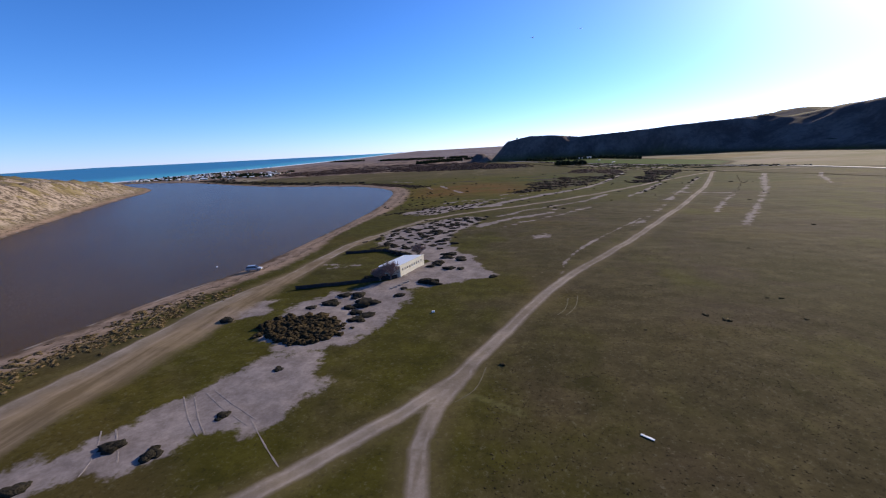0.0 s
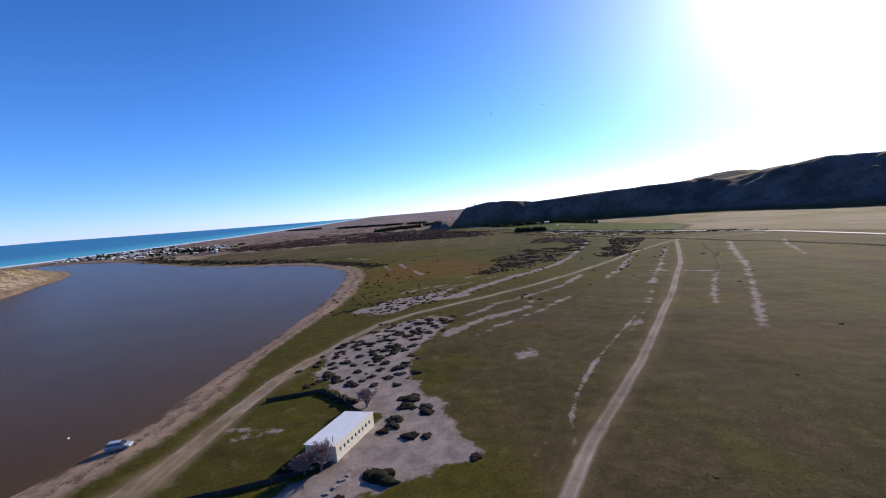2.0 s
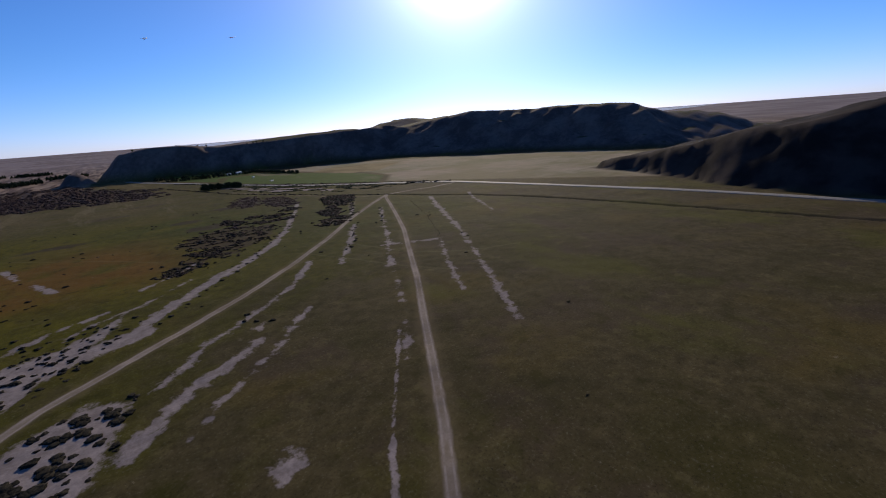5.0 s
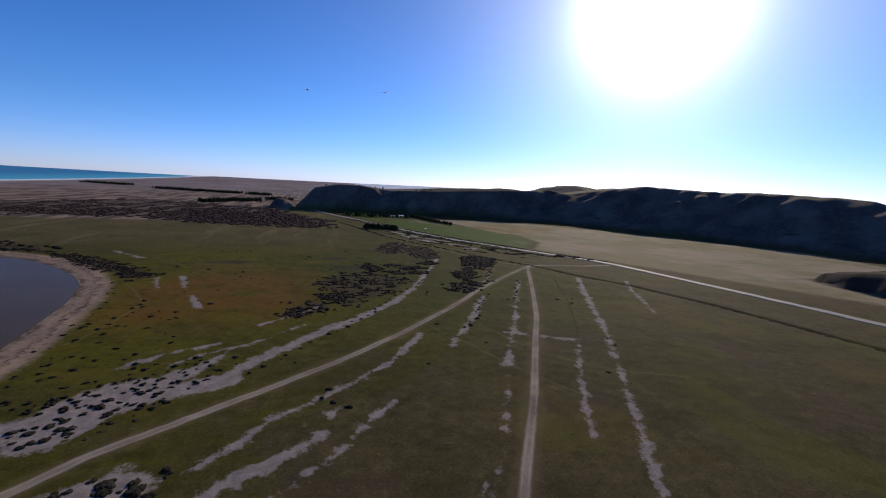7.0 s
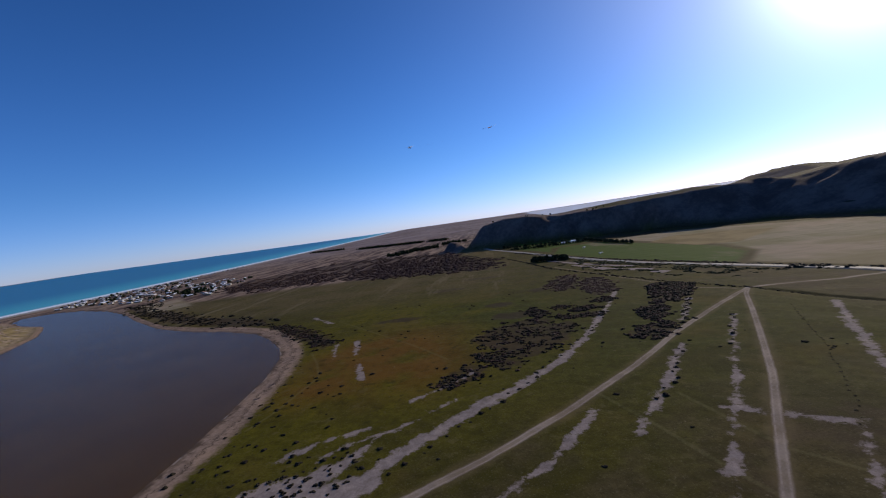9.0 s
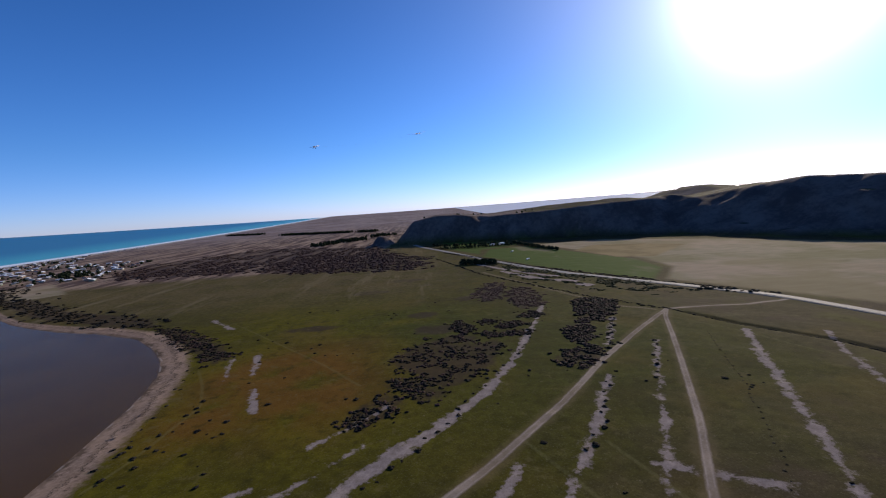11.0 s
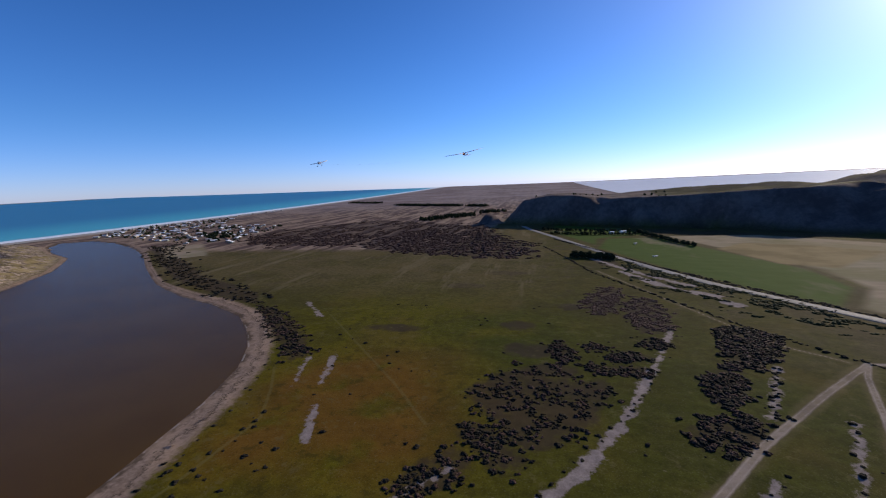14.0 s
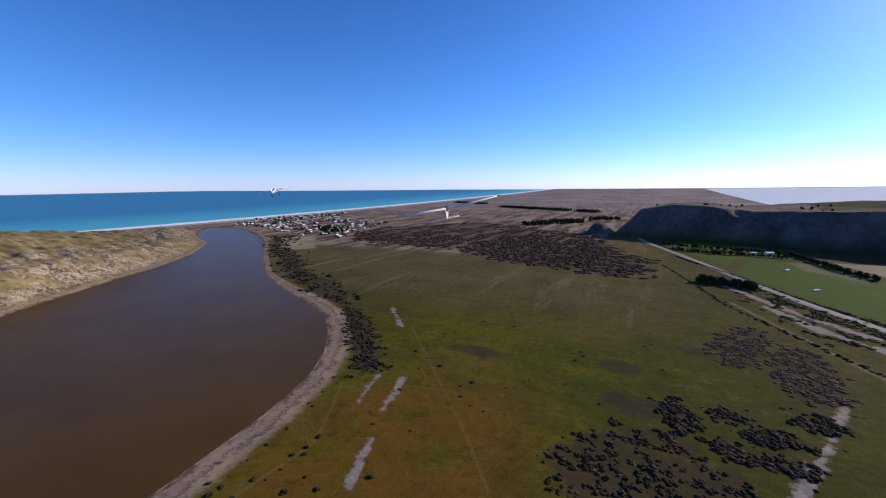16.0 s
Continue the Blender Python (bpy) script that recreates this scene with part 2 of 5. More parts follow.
    # worn earth tracks with paler wheel ruts
    track = n.math("ADD", n.attribute("track"), n.math("MULTIPLY", n.math("SUBTRACT", fine, 0.5), 1.0))
    worn = n.math("ADD", n.attribute("track"), n.math("MULTIPLY", n.math("SUBTRACT", mid, 0.5), 6.0))
    col = n.mix(n.math("MULTIPLY", n.ramp(worn, 3.0, 0.0), 0.35), col, n.mix(fine, (0.1, 0.075, 0.035), (0.19, 0.145, 0.085)))
    dirt = n.mix(n.ramp(n.math("ADD", n.math("MULTIPLY", mid, 0.7), n.math("MULTIPLY", grain, 0.3)), 0.35, 0.65), (0.17, 0.135, 0.105), (0.33, 0.272, 0.222))
    grassy = n.mix(n.ramp(fine, 0.3, 0.7), (0.1, 0.082, 0.04), (0.19, 0.15, 0.09))
    middle = n.math("MULTIPLY", n.ramp(n.attribute("track"), -0.62, -0.95), n.ramp(n.noise(0.16, 4, 0.65), 0.4, 0.62))
    col = n.mix(n.math("MULTIPLY", n.ramp(track, 0.45, -0.4), 0.86), col, n.mix(n.math("MULTIPLY", middle, 0.4), dirt, grassy))
    rut = n.math("ABSOLUTE", n.math("ADD", n.attribute("track"), 0.42))
    pale_line = n.math("MULTIPLY", n.ramp(rut, 0.3, 0.08), n.ramp(n.noise(0.3, 4, 0.7), 0.35, 0.65))
    col = n.mix(n.math("MULTIPLY", pale_line, 0.35), col, (0.4, 0.345, 0.3))
    # broad churned earth beside the lake
    churn = n.math("MULTIPLY_ADD", n.noise(0.55, 5, 0.65, (1.0, 0.09, 1.0), radians(-6)), 0.7, n.math("MULTIPLY", fine, 0.3))
    earth = n.ramp(n.math("ADD", n.attribute("earth"), n.math("MULTIPLY_ADD", n.math("SUBTRACT", fine, 0.5), 6.0, n.math("MULTIPLY", n.math("SUBTRACT", mid, 0.5), 6.0))), 2.0, -2.2)
    ground_earth = n.mix(n.ramp(churn, 0.38, 0.64), (0.155, 0.113, 0.066), (0.275, 0.205, 0.135))
    col = n.mix(n.math("MULTIPLY", earth, 0.85), col, ground_earth)
    # scrubby headland slopes, rocky western hill
    steep = n.add("ShaderNodeSeparateXYZ", Vector=n.add("ShaderNodeNewGeometry").outputs["Normal"]).outputs[2]
    face = n.mix(n.ramp(n.math("MULTIPLY_ADD", n.noise(0.022, 6, 0.62, (1.0, 1.0, 0.6)), 0.7, n.math("MULTIPLY", n.noise(0.15, 4, 0.7), 0.3)), 0.36, 0.66), (0.074, 0.056, 0.052), (0.165, 0.128, 0.112))
    top = n.mix(n.ramp(n.noise(0.02, 5), 0.4, 0.65), (0.035, 0.034, 0.014), (0.078, 0.067, 0.03))
    col = n.mix(n.attribute("hill"), col, n.mix(n.ramp(n.math("SUBTRACT", steep, n.attribute("tip")), 0.955, 0.99), face, top))
    # spur darker than the headland: its shaded side is put into the colour
    shaded_slope = n.mix(n.ramp(n.noise(0.04, 6, 0.62), 0.36, 0.66), (0.017, 0.0135, 0.013), (0.046, 0.035, 0.032))
    col = n.mix(n.attribute("spur"), col, shaded_slope)
    tussock = n.mix(n.ramp(n.noise(0.07, 6, 0.7), 0.38, 0.62), (0.135, 0.105, 0.048), (0.235, 0.185, 0.095))
    cracks = n.ramp(n.math("MULTIPLY_ADD", n.noise(0.35, 6, 0.75), 0.6, n.math("MULTIPLY", n.noise(0.11, 5, 0.7), 0.4)), 0.44, 0.56)
    crag = n.mix(cracks, (0.08, 0.06, 0.042), (0.33, 0.265, 0.205))
    patchy = n.ramp(n.math("ADD", n.noise(0.05, 6, 0.72), n.math("MULTIPLY", n.attribute("crag"), 0.17)), 0.63, 0.7)
    shelf = n.ramp(n.math("ADD", n.attribute("lake"), n.math("MULTIPLY", n.math("SUBTRACT", n.noise(0.04, 4, 0.6), 0.5), 26.0)), 15.0, 7.0)
    patchy = n.math("MAXIMUM", patchy, n.math("MULTIPLY", shelf, n.ramp(n.noise(0.16, 5, 0.7), 0.36, 0.5)))
    col = n.mix(n.attribute("west_hill"), col, n.mix(patchy, tussock, crag))
    n.bump(n.math("ADD", n.math("MULTIPLY", fine, 0.6), n.math("MULTIPLY", grain, 0.25)), 0.16, 0.22)
    return n.done(col, 0.95, 0, 0.04)


def water_material(name, deep, shallow, rough, ripple, sea=False):
    n = Nodes(name)
    swell = n.noise(ripple, 4, 0.6, (1.0, 2.2, 1.0), radians(25))
    if sea:
        out = n.add("ShaderNodeSeparateXYZ", Vector=n.place).outputs[0]
        broad = n.math("MULTIPLY", n.math("SUBTRACT", n.noise(0.01, 4, 0.6, (1.0, 0.3, 1.0)), 0.5), 90.0)
        near = n.ramp(n.math("ADD", out, broad), -1700.0, -1000.0)
        col = n.mix(near, deep, shallow)
        foam = n.ramp(n.math("ABSOLUTE", n.math("ADD", n.math("ADD", out, 1022.0), n.math("MULTIPLY", n.math("SUBTRACT", n.noise(0.02, 3), 0.5), 26.0))), 42.0, 24.0)
        col = n.mix(foam, col, (0.8, 0.82, 0.82))
    else:
        col = n.mix(n.ramp(n.noise(0.02, 4), 0.3, 0.7), deep, shallow)
    n.bump(swell, 0.1, 0.4 if sea else 0.75)
    n.put(n.shader.inputs["IOR"], 1.33)
    return n.done(col, rough, 0, 0.08 if sea else 0.05)


GROUND = ground_material()
LAKE = water_material("brown_lake_water", (0.066, 0.035, 0.008), (0.08, 0.044, 0.0105), 0.25, 2.2)
SEA = water_material("turquoise_sea_water", (0.018, 0.152, 0.28), (0.06, 0.365, 0.44), 0.35, 0.25, True)
# lagoon base colour whitened to stand in for distant haze over the water
LAGOON = water_material("hazed_lagoon_water", (0.6, 0.63, 0.68), (0.66, 0.69, 0.73), 0.5, 0.3)
SCRUB = foliage("dark_heath_scrub", (0.013, 0.0122, 0.009), (0.048, 0.041, 0.029))
GORSE = foliage("olive_gorse", (0.022, 0.017, 0.009), (0.09, 0.066, 0.036))
GREEN = foliage("green_shrub", (0.01, 0.0135, 0.007), (0.042, 0.05, 0.021))
PINE = foliage("dark_pine", (0.008, 0.013, 0.007), (0.035, 0.045, 0.02))
HEATH = foliage("brown_moor_heath", (0.03, 0.019, 0.0165), (0.1, 0.064, 0.051))
TUFT = foliage("dry_brown_tuft", (0.024, 0.018, 0.009), (0.075, 0.06, 0.028))
REED = foliage("dry_reed", (0.075, 0.055, 0.026), (0.155, 0.112, 0.057))
BARK = plain("grey_bark", (0.2, 0.155, 0.135), 0.9, 4.0, 0.4)
TWIG = plain("reddish_twigs", (0.25, 0.17, 0.15), 0.9, 4.0, 0.4)
ROCK = plain("pale_volcanic_rock", (0.27, 0.22, 0.17), 0.9, 0.6, 0.5)
WHITE = plain("white_paint", (0.78, 0.78, 0.76), 0.45, 1.5, 0.06)
CREAM = plain("cream_weatherboard", (0.66, 0.62, 0.5), 0.7, 2.0, 0.15)
TIN = plain("white_roofing_iron", (0.72, 0.73, 0.74), 0.4, 0.8, 0.08)
GLASS_DARK = plain("dark_window_glass", (0.025, 0.03, 0.035), 0.08, 1.0, 0.1, 0, 0.6)
TAR = plain("tarred_fence_timber", (0.028, 0.028, 0.032), 0.75, 1.5, 0.4)
RED = plain("orange_red_paint", (0.72, 0.075, 0.02), 0.35, 4.0, 0.08)
GLIDER = plain("white_covering_film", (0.9, 0.9, 0.9), 0.65, 5.0, 0.03, 0.0, 0.12)
film = GLIDER.node_tree
glow_through = film.nodes.new("ShaderNodeBsdfTranslucent")
glow_through.inputs[0].default_value = (0.95, 0.95, 0.95, 1)
film_mix = film.nodes.new("ShaderNodeMixShader")
film_mix.inputs[0].default_value = 0.4
film.links.new(film.nodes["Principled BSDF"].outputs[0], film_mix.inputs[1])
film.links.new(glow_through.outputs[0], film_mix.inputs[2])
film.links.new(film_mix.outputs[0], film.nodes["Material Output"].inputs[0])
BLACK = plain("black_plastic", (0.02, 0.02, 0.022), 0.5, 5.0, 0.2)
SILVER = plain("silver_car_paint", (0.5, 0.52, 0.55), 0.25, 3.0, 0.08, 0.4)
ASPHALT = plain("pale_chipseal", (0.18, 0.172, 0.165), 0.8, 0.3, 0.2)
CONCRETE = plain("weathered_concrete", (0.28, 0.25, 0.22), 0.9, 1.2, 0.3)


# ---- shapes ----
def part(name, bm, material, parent=None, label=""):
    mesh = bpy.data.meshes.new(name)
    bm.to_mesh(mesh)
    bm.free()
    mesh.materials.append(material)
    ob = new(name, mesh)
    if parent is not None:
        ob.parent = parent
    return tagged(ob, label)


def thing(name, label, category, group="", kind="", at=None):
    ob = tagged(new(name), label, category, group, kind)
    if at is not None:
        ob.matrix_world = at
    return ob


def box(bm, centre, size, turn=0.0, bevel=0.0):
    m = Matrix.Translation(centre) @ Matrix.Rotation(turn, 4, "Z") @ Matrix.Diagonal((*size, 1))
    made = bmesh.ops.create_cube(bm, size=1.0, matrix=m)
    if bevel:
        edges = list({e for v in made["verts"] for e in v.link_edges})
        bmesh.ops.bevel(bm, geom=edges, offset=bevel, segments=1, affect="EDGES", profile=0.5)
    return bm


def loft(bm, rings, cap=True):
    """Skins a row of rings with the same number of points."""
    rows = [[bm.verts.new(p) for p in ring] for ring in rings]
    n = len(rows[0])
    for a, b in zip(rows, rows[1:]):
        for i in range(n):
            bm.faces.new((a[i], a[(i + 1) % n], b[(i + 1) % n], b[i]))
    if cap:
        bm.faces.new(rows[0][::-1])
        bm.faces.new(rows[-1])
    bmesh.ops.recalc_face_normals(bm, faces=bm.faces)
    return bm


def smooth(ob):
    ob.data.polygons.foreach_set("use_smooth", np.ones(len(ob.data.polygons), bool))
    return ob


def mesh_from(name, verts, faces, material):
    """A mesh from numpy rows of corners and of triangles or quads."""
    mesh = bpy.data.meshes.new(name)
    k = faces.shape[1]
    mesh.vertices.add(len(verts))
    mesh.vertices.foreach_set("co", verts.astype(np.float32).ravel())
    mesh.loops.add(faces.size)
    mesh.loops.foreach_set("vertex_index", faces.astype(np.int32).ravel())
    mesh.polygons.add(len(faces))
    mesh.polygons.foreach_set("loop_start", np.arange(0, faces.size, k, dtype=np.int32))
    mesh.polygons.foreach_set("loop_total", np.full(len(faces), k, np.int32))
    mesh.update(calc_edges=True)
    mesh.validate()
    mesh.materials.append(material)
    return mesh


# ---- the plan: lines in metres, x to the east of the first eye, y ahead ----
LAKE_LINE = [(-112, -300), (-102, -40), (-92, 30), (-86, 58), (-82, 78), (-79.5, 90), (-76, 100), (-73, 111), (-71.5, 130), (-71, 155), (-70, 190), (-70, 220), (-72, 255), (-76, 285),
             (-81, 318), (-90, 350), (-103, 374), (-122, 398), (-148, 424), (-190, 447), (-230, 463), (-268, 484), (-300, 503), (-335, 530), (-400, 582), (-455, 630),
             (-540, 700), (-610, 748), (-700, 800), (-800, 832), (-850, 800), (-790, 740), (-690, 680), (-600, 640), (-566, 612), (-500, 551), (-441, 471), (-415, 421),
             (-380, 366), (-330, 290), (-280, 215), (-240, 160), (-215, 60), (-205, -300)]
TRACK_LAKE = [(-66, 10), (-65, 40), (-63, 55), (-62, 75), (-59, 88), (-55, 100), (-53.5, 118), (-51.5, 134), (-47, 150), (-41, 168), (-33, 184), (-22, 196), (-9, 205), (6, 216), (29, 233), (52, 253), (86, 287), (116, 322), (150, 356), (184, 388)]
TRACK_FIELD = [(-32, 22), (-24, 29), (-17, 37), (-12, 42.5), (-6, 51), (1, 66), (9, 84), (17, 98), (28, 114), (40, 131.5), (54, 154), (65, 172), (82, 199), (105, 239), (122, 268), (140, 303), (160, 343), (175, 374), (184, 388)]
TRACK_SPUR = [(-7, 20), (-8, 30), (-9, 37), (-8, 44), (-5, 52)]
TRACK_FENCE = [(100.6, 572.6), (128.6, 494), (146.7, 442.3), (162, 404.5), (178, 389)]
TRACK_LINK = [(184, 388), (208, 387), (232, 383), (258, 386)]
ROAD = [(26, 948), (38, 900), (75, 800), (112, 690), (143, 600), (175, 530), (207, 480), (233, 440), (262, 396), (272, 350), (282, 300), (291, 250), (299, 205), (303, 165), (304, 120), (310, 40), (325, -60)]
HEDGE = [(61, 714), (100, 562), (130, 494), (161, 430), (184, 392), (200, 352), (220, 318), (236, 268), (246, 212), (252, 160), (258, 105), (268, 30)]
STRIPS_NORTH = [  # half width, line
    (1.0, [(118, 421), (107, 394), (97, 372)]),
    (1.5, [(97, 372), (88, 352), (79, 333), (65.6, 308.6)]),
    (2.0, [(65.6, 308.6), (55.7, 294.5), (45.8, 282.4), (37, 273)]),
    (2.5, [(37, 273), (25.6, 263), (7, 242), (-4.5, 225)]),
    (4.6, [(-2, 226), (-16, 222), (-30, 216), (-44, 208)]),
    (1.2, [(110, 304), (100, 288), (93, 274), (80, 255), (71, 240)]),
    (0.7, [(43, 205), (36, 198), (31, 191.6)]),
    (0.7, [(63, 255), (46, 230), (32, 217), (22.7, 209), (12, 202), (7, 195), (-1, 187)]),
]
STRIPS_MIDDLE = [
    (1.0, [(28, 204), (26, 201)]),
    (1.7, [(24, 193.5), (15.7, 187), (9.7, 183), (3.6, 179), (-3, 171), (-8, 164)]),
    (0.5, [(28.5, 187), (21.4, 182), (16.4, 176.6), (9, 169), (3, 162)]),
    (0.7, [(149, 339), (124, 293), (109, 264), (93, 237), (84, 220)]),
    (0.0, [(84, 219), (64, 180), (48, 156)]),
    (1.5, [(196, 341), (174, 303), (157, 272), (146, 251)]),
    (0.7, [(146, 251), (134, 232), (116, 203), (97, 173), (83, 151)]),
    (0.5, [(124, 238), (113, 222), (102, 205), (86, 178)]),
]
STRIPS_FIELD = [
    (0.9, [(226, 330), (211, 307), (197, 281), (186, 262)]),
    (1.1, [(98, 250), (109, 244), (121, 238)]),
    (1.3, [(-118, 459), (-104, 443), (-88, 426)]),
    (1.1, [(-50, 368), (-46, 356), (-42, 341)]),
    (1.2, [(-34, 322), (-30, 312), (-26, 301)]),
    (0.3, [(-62, 370), (-58, 352), (-52, 335)]),
    (1.2, [(147, 380), (139, 364), (133, 352), (125, 337)]),
    (2.5, [(120, 570), (150, 505), (168, 480)]),
]
STRIPS_SMALL = [
    (3.0, [(100, 640), (135, 560), (160, 520)]),
    (0.25, [(-50, 111), (-45, 110.6), (-39, 109.2)]),
    (0.2, [(-47, 108), (-42, 107)]),
    (0.4, [(18, 272), (10, 262), (-2, 252), (-12, 247), (-20, 240)]),
    (0.5, [(24, 296), (12, 283), (2, 274)]),
    (0.8, [(-10, 256), (-24, 248), (-34, 240)]),
]
THIN_STRIP = [(55, 170), (44, 154), (32, 137), (25.5, 126), (20.3, 116.5), (16.8, 108), (14, 97), (13, 90)]
SAND_STRIPS = STRIPS_NORTH + STRIPS_MIDDLE + STRIPS_FIELD + STRIPS_SMALL
SAND_FLATS = [
    [(-43, 65), (-44, 80), (-34, 88), (-27, 95), (-20, 112), (-33, 124), (-42, 140), (-43, 158), (-38, 168), (-26, 184), (-14, 190), (-6, 186), (-13, 163), (-18, 147), (-15, 127), (-8, 117), (-2, 98), (-9, 94), (-20, 87), (-21, 73), (-25, 60), (-34, 56)],
    [(-55, 26), (-46, 37), (-41, 47), (-36, 57), (-28, 58), (-24, 48), (-28, 39), (-35, 37), (-38, 31), (-50, 27)],
]
SAND_PATCHES = SAND_FLATS + [
    [(-56, 68), (-57, 77), (-50, 82), (-48, 74)],
    [(-39, 199), (-41, 214), (-36, 225), (-28, 232), (-20, 233), (-11, 239), (-4, 251), (-8, 238), (-13, 228), (-18, 217), (-25, 209), (-30, 200)],
    [(12, 138), (17, 140), (16, 145), (11, 143)],
    [(150, 502), (155, 508), (172, 494), (166, 486)],
    [(162, 478), (170, 480), (176, 470), (168, 466)],
    [(118, 572), (130, 556), (146, 516), (134, 520)],
]
THICKETS = [  # outline, bushes to the square metre, narrowest, widest, raggedness
    ([(22, 344), (34, 362), (52, 374), (66, 371), (64, 356), (77, 360), (76, 348), (69, 328), (58, 314), (48, 306), (38, 312), (29, 326)], 0.38, 0.41, 1.0, 4.0),
    ([(53, 386), (56, 398), (61, 401), (68, 380), (60, 371)], 0.78, 0.48, 1.20, 1.2),
    ([(69, 395), (76, 399), (85, 394), (84, 388), (72, 387)], 0.62, 0.48, 1.12, 1.4),
    ([(78, 383), (88, 391), (99, 387), (100, 381), (83, 376)], 0.70, 0.54, 1.20, 1.4),
    ([(65, 370), (72, 374), (97, 371), (95, 364), (74, 363)], 0.62, 0.48, 1.20, 1.5),
    ([(99, 404), (107, 409), (114, 400), (105, 392), (98, 397)], 0.62, 0.54, 1.28, 1.2),
]
LOW_THICKETS = [
    ([(21, 317), (26, 322), (39, 316), (46, 303), (39, 295), (31, 301)], 0.45, 0.46, 1.05, 1.8),
    ([(7, 286), (14, 297), (22, 307), (30, 301), (28, 291), (14, 281)], 0.5, 0.41, 1.0, 1.8),
    ([(140, 426), (153, 432), (167, 418), (152, 386), (140, 378), (128, 376)], 0.78, 0.61, 1.52, 1.8),
    ([(114, 367), (131, 384), (128, 354), (114, 341), (110, 352)], 0.75, 0.56, 1.36, 1.3),
    ([(95, 325), (105, 336), (111, 338), (104, 319), (96, 314)], 0.6, 0.52, 1.2, 1.5),
    ([(115, 340), (123, 335), (113, 317), (102, 313)], 0.6, 0.5, 1.2, 1.3),
    ([(-150, 446), (-125, 437), (-92, 406), (-62, 370), (-70, 359), (-86, 375), (-108, 398)], 0.46, 0.41, 1.20, 3.0),
]
HEATHS = [
    [(77, 470), (87, 494), (97, 515), (110, 508), (98, 452), (83, 443)],
    [(103, 472), (113, 485), (123, 486), (127, 458), (118, 418), (103, 416), (99, 438)],
]
MOORS = [
    [(-440, 800), (-342, 738), (-203, 736), (-97, 668), (22, 636), (52, 676), (-5, 819), (-51, 977), (-236, 1083), (-330, 1150), (-480, 948)],
    [(-560, 735), (-411, 608), (-290, 516), (-192, 461), (-150, 446), (-170, 478), (-275, 535), (-420, 650), (-540, 770)],
    [(118, 590), (128, 600), (120, 640), (100, 660), (105, 600)],
]
FAINT_PATHS = [[(-57, 262), (-53, 276), (-51.4, 293.6), (-50.5, 312), (-60, 332), (-72, 352)], [(64.5, 681), (100.6, 572.6), (128.6, 494), (146.7, 442.3), (162, 404.5), (178, 388)], [(-96, 444), (-38, 377), (-8, 342), (11, 317)], [(177, 372), (191, 345), (201, 312), (214, 284), (226, 250)], [(90, 262), (100, 228), (118, 210), (140, 200)], [(-12, 48), (-3, 46), (2, 43)], [(65, 270), (76, 245), (82, 228), (88, 214), (98, 196)]]
GREEN_FIELDS = [[(140, 780), (118, 700), (160, 585), (200, 505), (225, 470), (262, 520), (268, 580), (205, 790)], [(70, 860), (120, 720), (130, 780), (200, 820), (180, 900), (80, 960)]]
PALE_FIELDS = [[(-540, 730), (-484, 765), (-381, 658), (-415, 625)], [(232, 470), (262, 415), (285, 375), (340, 270), (400, 160), (560, 330), (590, 440), (520, 580), (440, 700), (330, 800), (215, 800), (275, 585), (268, 520)]]
TAN_FIELD = [(238, 690), (285, 735), (345, 705), (380, 668), (292, 585), (258, 606)]
RUST = [(-16, 345, 34), (-42, 338, 22), (-4, 308, 24), (-46, 296, 18)]
HEADLAND = [(-12, 1050), (0, 1002), (60, 975), (180, 940), (340, 862), (475, 750), (568, 600), (606, 450), (640, 345), (1000, 300), (1300, 600), (1000, 1050), (520, 1220), (280, 1240), (90, 1180)]
SPUR_HILL = [(392, 322), (368, 250), (342, 195), (328, 150), (322, 80), (335, -60), (365, -250), (800, -350), (1000, 50), (900, 300), (600, 320)]
STAINS = [(-690, 900, 170, 100), (-860, 1060, 90, 160), (38, 421, 13, 10), (-34, 410, 22, 8), (44, 386, 16, 12), (-8, 512, 22, 12), (70, 460, 10, 10), (20, 560, 30, 12)]
HEAD_CREST = ((-20, 20, 50, 95, 150, 250, 330, 425, 452, 497, 547, 577, 600, 624, 650, 720), (40, 46, 52, 51, 44, 48, 54, 61, 56, 65, 76, 75, 71, 65, 56, 44))
COAST_X = -985.0


def near_line(x, y, line):
    """Distance of every place to a row of points."""
    best = np.full(x.shape, 1e9)
    for (ax, ay), (bx, by) in zip(line, line[1:]):
        dx, dy = bx - ax, by - ay
        k = np.clip(((x - ax) * dx + (y - ay) * dy) / (dx * dx + dy * dy), 0, 1)
        best = np.minimum(best, (x - ax - k * dx) ** 2 + (y - ay - k * dy) ** 2)
    return np.sqrt(best)


def inside(x, y, ring):
    odd = np.zeros(x.shape, bool)
    for (ax, ay), (bx, by) in zip(ring, ring[1:] + ring[:1]):
        cut = (ay > y) != (by > y)
        odd ^= cut & (x < (bx - ax) * (y - ay) / (by - ay if by != ay else 1e-9) + ax)
    return odd


def region(x, y, ring):
    """Signed distance to an outline, negative within."""
    d = near_line(x, y, ring + ring[:1])
    return np.where(inside(x, y, ring), -d, d)


def step(x, low, high):
    k = np.clip((x - low) / (high - low), 0, 1)
    return k * k * (3 - 2 * k)


